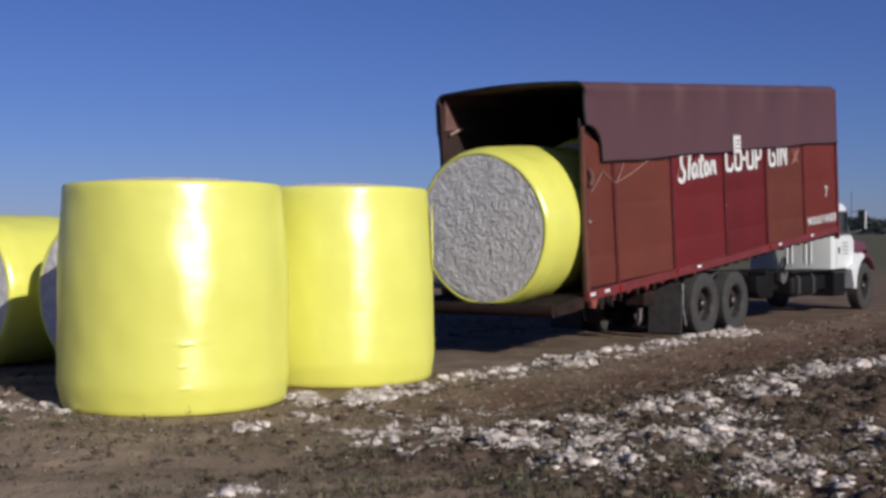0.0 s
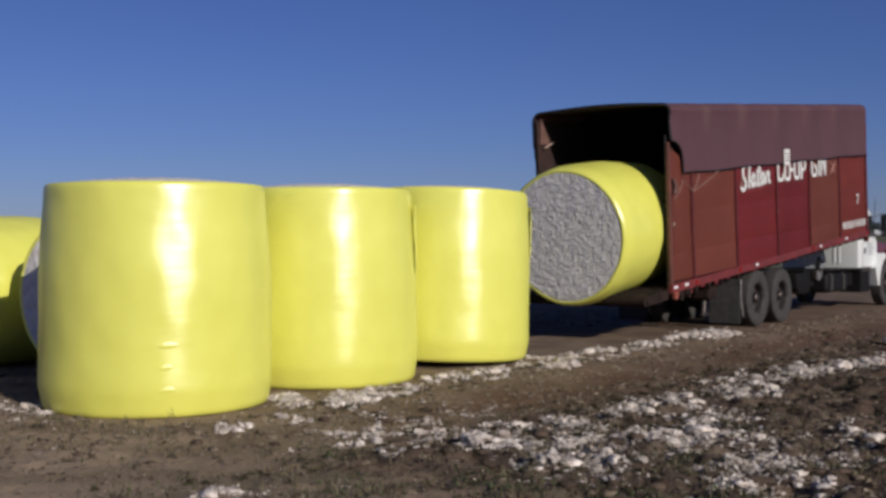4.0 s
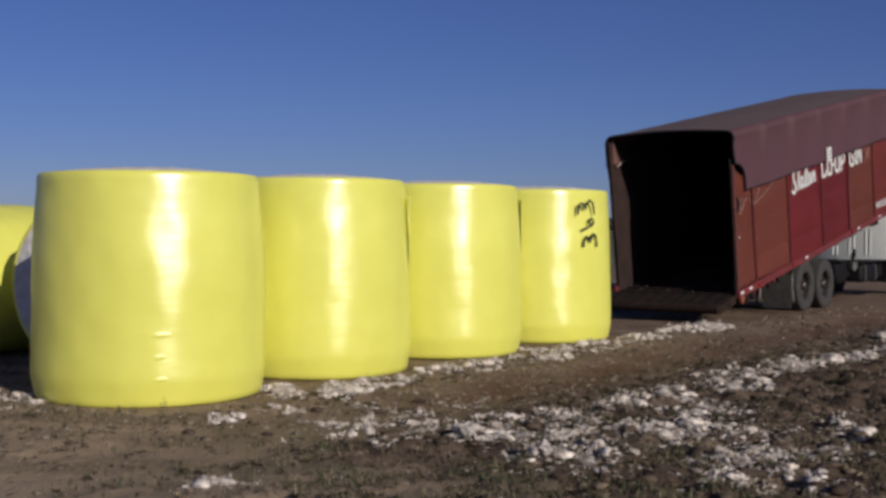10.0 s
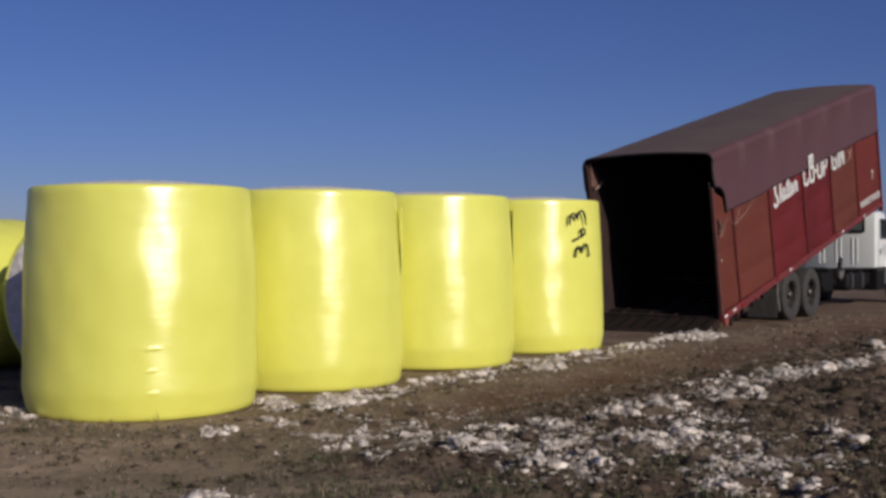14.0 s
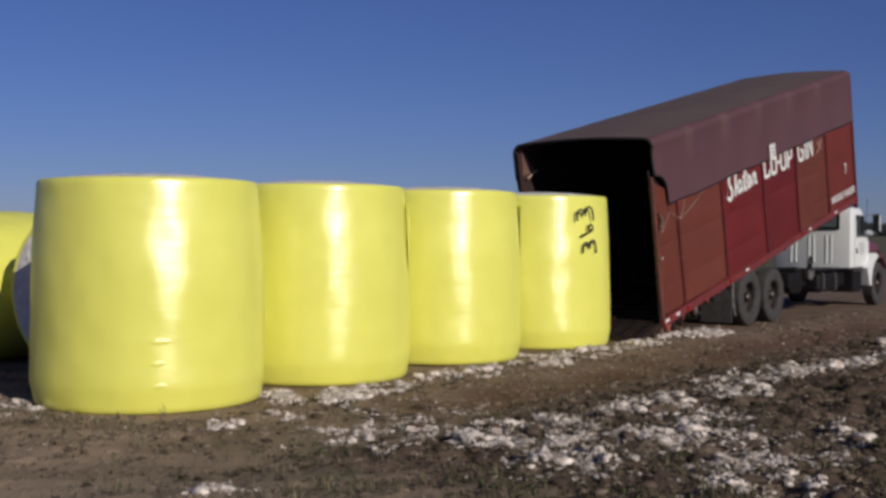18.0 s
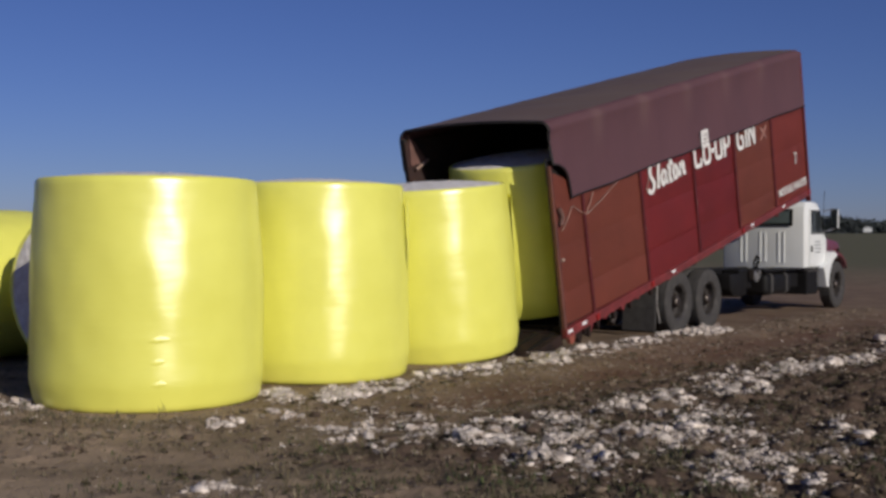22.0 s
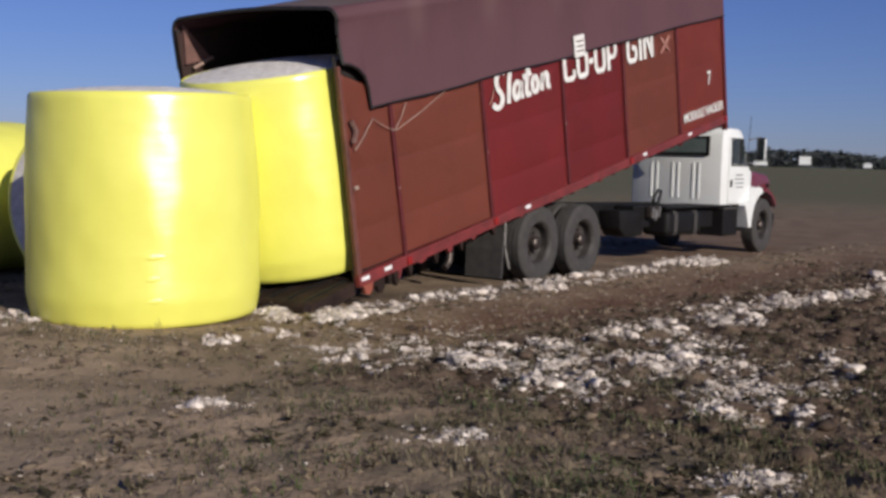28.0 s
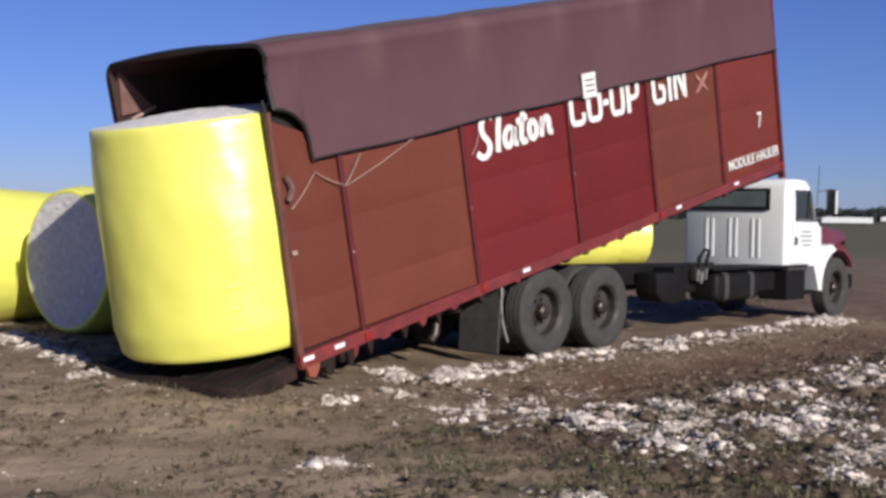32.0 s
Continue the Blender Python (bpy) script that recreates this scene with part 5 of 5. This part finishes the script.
def build_cab():
    y0, y1, xr = 0.335, WB - 0.40, 8.35
    # side outline of the cab shell
    out = [(xr, 0.98), (xr, 2.20), (xr + 0.02, 2.42), (xr + 0.09, 2.49), (9.16, 2.50), (9.31, 2.45), (9.72, 1.76), (9.88, 1.70), (9.90, 1.04)]
    c = part("cab", prism(bmesh.new(), out, "y", y0, y1, 0.035), M_WHITE, truck, "white steel cab", smooth=35)
    # rear wall: pressed ribs in pairs and a wide window
    rib = mesh_of(prism(bmesh.new(), [(-0.036, 0.0), (-0.02, -0.016), (0.02, -0.016), (0.036, 0.0)], "z", 0.0, 0.68), "pressed_rib", [M_WHITE])
    for y in (0.81, 0.93, 1.25, 1.37, 1.71, 1.83):
        part("pressed_rib", rib, None, c, at=pose(xr + 0.004, y, 1.15, 0, 0, -90))
    part("rear_window", boxed(xr - 0.035, xr + 0.03, 0.66, 2.10, 2.03, 2.32, bevel=0.02), M_REARGLASS, c, "grey-green rear window, light from beyond put in its colour")
    ws = bmesh.new()
    for ya, yb, za, zb in ((0.60, 2.16, 1.985, 2.03), (0.60, 2.16, 2.32, 2.365), (0.60, 0.66, 1.985, 2.365), (2.10, 2.16, 1.985, 2.365)):
        box(ws, xr - 0.042, xr + 0.02, ya, yb, za, zb, 0.012)
    part("window_seal", ws, M_FRAME, c)
    part("roof", prism(bmesh.new(), [(8.42, 2.47), (8.45, 2.515), (8.8, 2.535), (9.15, 2.525), (9.34, 2.475), (9.34, 2.46)], "y", y0 + 0.02, y1 - 0.02, 0.015), M_WHITE, c, smooth=35)
    for yy, s in ((y0, -1), (y1, 1)):
        d = part("door", prism(bmesh.new(), [(8.66, 1.06), (8.66, 1.86), (8.66, 2.38), (9.28, 2.38), (9.60, 1.82), (9.70, 1.72), (9.72, 1.06)], "y", yy + s * 0.002, yy + s * 0.026, 0.010), M_WHITE, truck, "white cab door")
        part("door_window", prism(bmesh.new(), [(8.76, 1.83), (8.74, 2.31), (9.25, 2.31), (9.50, 1.83)], "y", yy + s * 0.018, yy + s * 0.034, 0.004), M_GLASS, d, "dark side window")
        part("window_frame", tube(bmesh.new(), [(8.74, yy + s * 0.03, 1.81), (8.72, yy + s * 0.03, 2.33), (9.27, yy + s * 0.03, 2.33), (9.54, yy + s * 0.03, 1.81)], 0.020, 6, closed=True), M_FRAME, d)
        part("door_handle", boxed(8.72, 8.80, yy + s * 0.026 - 0.02, yy + s * 0.026 + 0.02, 1.38, 1.52, bevel=0.008), M_FRAME, d)
        part("vent_bar", tube(bmesh.new(), [(9.16, yy + s * 0.036, 1.83), (9.18, yy + s * 0.036, 2.30)], 0.012, 6), M_FRAME, d)
        for z, x, w in ((1.60, 8.98, 0.36), (1.52, 8.94, 0.46), (1.44, 8.98, 0.42), (1.36, 9.02, 0.34)):
            part("door_lettering", boxed(x, x + w, yy + s * 0.027 - 0.002, yy + s * 0.027 + 0.004, z, z + 0.035), M_SHEDROOF, d, "grey lettering bars")
    part("windscreen", prism(bmesh.new(), [(9.345, 2.40), (9.36, 2.41), (9.725, 1.80), (9.705, 1.79)], "y", y0 + 0.12, y1 - 0.12), M_GLASS, c, "dark windscreen")
    part("sun_visor", prism(bmesh.new(), [(9.30, 2.47), (9.33, 2.485), (9.47, 2.40), (9.46, 2.385)], "y", y0 + 0.06, y1 - 0.06), M_WHITE, c)
    for y in (0.75, 1.30, 1.85):
        part("roof_light", boxed(9.02, 9.14, y - 0.04, y + 0.04, 2.52, 2.575, bevel=0.012), M_STRAP, c)
    # hood, grille, bumper
    hood = prism(bmesh.new(), [(9.92, 1.02), (9.92, 1.71), (10.4, 1.70), (11.2, 1.62), (11.36, 1.50), (11.38, 0.92), (9.95, 0.92)], "y", 0.50, WB - 0.54, 0.06)
    h_ = part("hood", hood, M_HOOD, truck, "maroon engine hood", smooth=35)
    for k in range(6):
        part("grille_bar", boxed(11.36, 11.41, 0.8, WB - 0.84, 0.98 + 0.075 * k, 1.01 + 0.075 * k, bevel=0.006), M_STEEL, h_)
    for y in (0.72, WB - 0.76):
        hl = bmesh.new()
        bmesh.ops.create_uvsphere(hl, u_segments=16, v_segments=10, radius=0.10, matrix=pose(11.34, y, 1.14))
        part("headlight", hl, M_STEEL, h_, "round headlight", smooth=True)
    for y in (0.49, WB - 0.53):
        part("side_lamp", boxed(11.10, 11.22, y - 0.015, y + 0.015, 1.36, 1.44, bevel=0.008), M_FRAME, h_)
    part("bumper", boxed(11.40, 11.47, 0.42, WB - 0.42, 0.52, 0.80, bevel=0.03), M_FRAME, truck, "black steel front bumper")
    # white cowl skirts sweep down behind the front wheels, maroon wings go on ahead of them
    for ya, yb, near in ((0.17, 0.60, True), (WB - 0.60, WB - 0.17, False)):
        arch = [(10.25 + 0.66 * math.cos(a), WZ + 0.66 * math.sin(a)) for a in np.linspace(radians(100), radians(182), 14)]
        sk = part("cowl_skirt", prism(bmesh.new(), [(9.44, 0.56), (9.30, 0.86), (9.22, 1.02), (9.62, 1.14), (9.74, 1.36), (9.92, 1.39), (10.06, 1.36), (10.13, 1.30)] + arch, "y", ya, yb, 0.012), M_WHITE, truck, "white cowl skirt behind the front wheel")
        lip = [(10.25 + 0.67 * math.cos(a), ya + 0.01 if near else yb - 0.01, WZ + 0.67 * math.sin(a)) for a in np.linspace(radians(34), radians(180), 24)]
        part("arch_lip", tube(bmesh.new(), lip, 0.022, 6), M_FRAME, sk, "black rubber arch lip", smooth=True)
        arch2 = [(10.25 + 0.66 * math.cos(a), WZ + 0.66 * math.sin(a)) for a in np.linspace(radians(34), radians(98), 14)]
        part("hood_wing", prism(bmesh.new(), [(10.15, 1.30), (10.45, 1.36), (10.75, 1.26), (10.98, 1.10), (11.02, 0.98)] + arch2, "y", ya + 0.05, yb + 0.05 if near else yb - 0.05, 0.006), M_HOOD, truck, "maroon hood wing over the front wheel")
    for s, yy in ((-1, 0.12), (1, WB - 0.18)):
        mr = part("mirror", boxed(9.74, 9.80, yy - 0.09, yy + 0.09, 1.92, 2.38, bevel=0.015), M_FRAME, truck, "tall side mirror")
        part("mirror_glass", boxed(9.732, 9.740, yy - 0.07, yy + 0.07, 1.95, 2.35), M_GLASS, mr)
        part("mirror_edge", boxed(9.742, 9.80, yy + s * 0.09 - 0.008, yy + s * 0.09 + 0.012, 1.94, 2.36, bevel=0.004), M_WHITE, mr)
        for z in (1.91, 2.39):
            part("mirror_arm", tube(bmesh.new(), [(9.62, yy - s * 0.22, z - 0.06), (9.77, yy, z)], 0.014, 6), M_STEEL, mr)
    part("aerial", tube(bmesh.new(), [(9.66, 0.36, 1.80), (9.70, 0.33, 2.80)], 0.006, 5), M_FRAME, truck)


build_cab()


# ---- far edge of the field ----
def build_far():
    rs = np.random.RandomState(77)
    # woods: clumps of leaf sprays on an uneven line
    V, F, k = [], [], 0
    az = np.concatenate([rs.uniform(-34, 4, 230), rs.uniform(4, 48, 560)])
    for a in az:
        d = rs.uniform(450, 560)
        x, y = d * math.sin(radians(a)), d * math.cos(radians(a))
        tall = float(np.interp(a, (-34, 10, 14, 16.2, 17.2, 18.6, 20.2, 20.9, 30, 48), (5.0, 4.6, 4.8, 5.2, 6.8, 6.6, 6.2, 4.2, 4.6, 5.0)))
        hgt = tall * rs.uniform(0.72, 1.08)
        n = 54
        c = rs.normal(0, 1, (n, 3)) * np.array([3.2, 3.2, 0.0]) + np.array([x, y, 2.2])
        c[:, 2] += hgt * rs.uniform(0.02, 1.0, n) ** 0.8
        t = rs.normal(0, 1.0, (n, 3, 3)) * np.array([0.9, 0.9, 0.55])
        V.append((c[:, None] + t).reshape(-1, 3))
        F.append(np.arange(n * 3).reshape(-1, 3) + k)
        k += n * 3
    tagged(new("far_woods", from_numpy("far_woods", np.vstack(V), np.vstack(F), M_TREES)), "dark low tree line along the far field edge", "trees", kind="stuff")

    def shed(az, d, w, dp, h, roof, label, name="farm_shed"):
        x, y = d * math.sin(radians(az)), d * math.cos(radians(az))
        s = thing(name, label, "shed", "far farm buildings", at=pose(x, y, float(ground_height(np.array(x), np.array(y))), 0, 0, -az))
        part("wall", boxed(-w / 2, w / 2, -dp / 2, dp / 2, 0, h, bevel=0.05), M_SHED, s)
        part("roof", prism(bmesh.new(), [(-w / 2 - 0.2, h), (0, h + roof), (w / 2 + 0.2, h)], "y", -dp / 2 - 0.2, dp / 2 + 0.2), M_SHEDROOF if roof > 0.8 else M_SHED, s)
        part("base_hedge", boxed(-w * 0.62, w * 0.62, -dp / 2 - 0.9, -dp / 2 - 0.25, 0, h * 0.26, bevel=0.15), M_TREES, s, "dark scrub along its foot")
    shed(18.30, 435, 4.0, 5.0, 3.9, 0.15, "tall white shed far across the field", "white_shed")
    shed(21.05, 410, 2.6, 4.0, 1.7, 0.4, "low white shed at the field edge", "white_shed")
    shed(16.30, 415, 4.6, 4.0, 1.6, 0.6, "long low white shed at the field edge", "white_shed")
    # a long white trailer
    az, d = 14.65, 260.0
    t = thing("white_trailer", "long low white trailer standing across the field", "trailer", at=pose(d * math.sin(radians(az)), d * math.cos(radians(az)), float(ground_height(np.array(d * math.sin(radians(az))), np.array(d * math.cos(radians(az))))), 0, 0, -az))
    part("body", boxed(-5.6, 4.5, -1.1, 1.1, 0.55, 1.75, bevel=0.06), M_SHED, t)
    wl = mesh_of(lathe(bmesh.new(), [(0.0, -0.12), (0.38, -0.12), (0.42, 0.0), (0.38, 0.12), (0.0, 0.12)], 20, "y"), "wheel", [M_TYRE])
    for x in (-5.4, -4.4, 1.6, 2.6):
        part("wheel", wl, None, t, at=pose(x, -0.95, 0.42))


build_far()


# ---- what moves ----
TRUCK_ROWS = (
    (0, -0.017, -2.884, 0.923, 4.56),
    (0.5, 0.371, -2.874, 0.878, 4.95),
    (1, 0.763, -2.864, 0.856, 5.12),
    (1.5, 1.197, -2.853, 0.854, 5.11),
    (2, 1.587, -2.840, 0.865, 5.01),
    (2.5, 2.013, -2.823, 0.878, 4.88),
    (3, 2.402, -2.800, 0.887, 4.76),
    (3.5, 2.798, -2.770, 0.914, 4.47),
    (5.5, 4.489, -2.738, 0.954, 4.07),
    (6, 4.986, -2.715, 0.977, 3.86),
    (6.5, 5.433, -2.708, 0.984, 3.86),
    (7, 5.785, -2.713, 0.982, 3.97),
    (7.5, 6.071, -2.722, 0.958, 4.30),
    (8, 6.267, -2.724, 0.908, 4.92),
    (8.5, 6.386, -2.717, 0.840, 5.77),
    (9, 6.397, -2.702, 0.760, 6.82),
    (9.5, 6.349, -2.686, 0.669, 8.02),
    (10, 6.317, -2.671, 0.578, 9.20),
    (10.5, 6.323, -2.660, 0.497, 10.27),
    (11, 6.335, -2.651, 0.424, 11.23),
    (11.5, 6.338, -2.646, 0.365, 11.98),
    (12, 6.340, -2.644, 0.329, 12.42),
    (12.5, 6.364, -2.649, 0.316, 12.55),
    (13, 6.351, -2.661, 0.314, 12.49),
    (13.5, 6.196, -2.679, 0.314, 12.36),
    (14, 5.943, -2.703, 0.314, 12.24),
    (14.5, 5.670, -2.730, 0.314, 12.15),
    (16.5, 4.395, -2.754, 0.318, 12.09),
    (17, 4.034, -2.767, 0.324, 12.05),
    (17.5, 3.608, -2.768, 0.330, 12.01),
    (18, 3.171, -2.766, 0.333, 11.96),
    (18.5, 2.752, -2.769, 0.334, 11.90),
    (19, 2.384, -2.775, 0.335, 11.84),
    (19.5, 1.995, -2.780, 0.333, 11.80),
    (20, 1.618, -2.782, 0.328, 11.82),
    (20.5, 1.204, -2.780, 0.327, 11.89),
    (21, 0.797, -2.780, 0.326, 11.98),
    (21.5, 0.360, -2.785, 0.323, 12.07),
    (22, -0.032, -2.795, 0.322, 12.09),
    (22.5, -0.450, -2.805, 0.324, 12.03),
    (23, -0.834, -2.813, 0.326, 11.99),
    (23.5, -1.254, -2.819, 0.327, 11.99),
    (24, -1.643, -2.824, 0.326, 11.97),
    (24.5, -2.043, -2.823, 0.321, 11.94),
    (26.5, -3.595, -2.819, 0.318, 11.93),
    (27, -3.936, -2.820, 0.318, 11.86),
    (27.5, -4.281, -2.830, 0.326, 11.81),
    (28, -4.612, -2.845, 0.333, 11.78),
    (28.5, -4.984, -2.860, 0.335, 11.84),
    (29, -5.325, -2.872, 0.335, 11.96),
    (29.5, -5.669, -2.882, 0.335, 11.98),
    (30, -5.981, -2.891, 0.337, 11.97),
    (30.5, -6.322, -2.900, 0.336, 11.96),
    (31, -6.616, -2.907, 0.335, 11.99),
    (31.5, -6.929, -2.911, 0.324, 11.98),
    (32, -7.247, -2.913, 0.311, 12.14),
)


def motions():
    """The truck drives ahead, tips its bin down and backs under the bales."""
    ts = [r[0] for r in TRUCK_ROWS]

    def at(t, k):
        return float(np.interp(t, ts, [r[k] for r in TRUCK_ROWS]))
    walk(truck, [(t, Matrix.Translation(plan(s, 0)) @ pose(0, 0, 0, 0, 0, YAW)) for t, s, bx, bz, tilt in TRUCK_ROWS])
    walk(the_bin, [(t, pose(bx, 0, bz, 0, -tilt, 0)) for t, s, bx, bz, tilt in TRUCK_ROWS])
    for w, (x, y, z), turned in WHEELS:
        rows = []
        for t, s, bx, bz, tilt in TRUCK_ROWS:
            turn = math.degrees(s / 0.555)
            rows.append((t, pose(x, y, z, 0, turn, 0) @ pose(0, 0, 0, 0, 0, 180 if turned else 0)))
        walk(w, rows)

    def lean(x):
        """Lean of a bale as the tail comes in under it; x: tail ahead of its axis."""
        return float(np.interp(-x, (-1.75, -1.4, -1.0, -0.6, -0.2, 0.3, 0.8), (0, 6, 12, 14.8, 15.2, 14.6, 12)))

    def bale_pose(u, z, tip, v=BALE_V, turn=0.0):
        return Matrix.Translation(plan(u, v, z)) @ pose(0, 0, 0, 0, 0, YAW + turn) @ pose(0, 0, 0, 0, tip, 0) @ pose(0, 0, 0, 0, 0, -turn)

    def loaded(t, u, R, push=((0, 0.0), (32, 0.0))):
        """Standing, then leaning on the tail, then riding on the chain floor."""
        u = u + float(np.interp(t, [q[0] for q in push], [q[1] for q in push]))
        tail = at(t, 1) + at(t, 2)
        x = tail - u
        a = radians(abs(lean(x)))
        k = float(smooth01(np.array(-x), -0.35, 0.5))
        g = 0.035 * float(smooth01(np.array(u), -8, -3))
        floor = at(t, 3) + 0.05 + bin_low(max(u - tail, 0)) + (u - tail) * math.tan(radians(at(t, 4)))
        press = float(np.interp(x, (0.1, 0.8, 1.2), (1.0, 0.75, 0.45)))      # the soil gives under the tilted edge
        z = (R * math.sin(a) * press + g) * (1 - k) + max(floor, 0.0) * k
        return t, bale_pose(u - R + R * math.cos(a), z, -math.degrees(a))
    later = [t for t in ts if t > 8]
    walk(bale_a, [(t, bale_pose(u, z, -a, v)) for t, u, z, a, v in (
        (0, -9.53, 0, 0, 1.26), (27.5, -9.53, 0, 0, 1.26), (28.0, -9.52, 0.015, 2.0, 1.26), (28.5, -9.51, 0.04, 5.0, 1.27), (29.0, -9.56, 0.06, 8.0, 1.28), (29.5, -9.60, 0.13, 11.5, 1.29),
        (30.0, -9.68, 0.24, 16.0, 1.31), (30.5, -9.71, 0.28, 17.2, 1.32), (31.0, -9.72, 0.33, 15.7, 1.29), (31.5, -9.79, 0.42, 13.8, 1.29), (32.0, -9.95, 0.47, 11.2, 1.29))])
    walk(bale_b, [(0, bale_pose(ROW["b"], 0, 0))] + [loaded(t, ROW["b"], 1.20, ((0, 0), (25, 0), (28, -0.12), (32, -0.12))) for t in later])
    walk(bale_c, [(t, bale_pose(u, z, th, v, turn)) for t, u, z, th, v, turn in (
        (0, -3.77, 1.91, 85, 1.3, 0), (0.5, -3.74, 1.79, 85, 1.3, 0), (1.0, -3.72, 1.69, 83, 1.3, 0), (1.5, -3.70, 1.50, 77, 1.32, 0), (2.0, -3.72, 0.78, 55, 1.42, -2),
        (2.5, -3.66, 0.41, 30, 1.50, -3), (3.0, -3.72, 0.23, 14.3, 1.48, -8), (3.5, -4.22, 0.15, 7, 1.32, -9), (4.2, -4.25, 0.05, 1, 1.3, -9), (4.8, -4.25, 0.03, 0, 1.3, -9), (8, -4.25, 0.03, 0, 1.3, -9))] + [loaded(t, ROW["c"], 1.2, ((0, 0), (32, 0))) for t in later])
    walk(bale_d, [(t, bale_pose(u, z, th, v, turn)) for t, u, z, th, v, turn in (
        (0, -0.92, 2.28, 85.5, 1.3, 0), (1.0, -0.92, 2.14, 85.5, 1.3, 0), (2.0, -1.02, 2.00, 85, 1.3, 0), (3.0, -0.88, 1.87, 85, 1.3, 0), (3.5, -0.90, 1.85, 85, 1.3, 0), (4.4, -0.90, 1.60, 78, 1.33, 0),
        (5.0, -0.85, 0.84, 54, 1.42, -2), (5.5, -1.00, 0.42, 31, 1.46, -3), (6.0, -1.26, 0.25, 17.5, 1.43, -5), (6.5, -1.52, 0.16, 8.5, 1.3, -9), (7.0, -1.55, 0.07, 2.5, 1.3, -9), (7.5, -1.55, 0.035, 0, 1.3, -9), (8, -1.55, 0.035, 0, 1.3, -9))] + [loaded(t, ROW["d"], 1.19, ((0, 0), (32, 0))) for t in later])


motions()
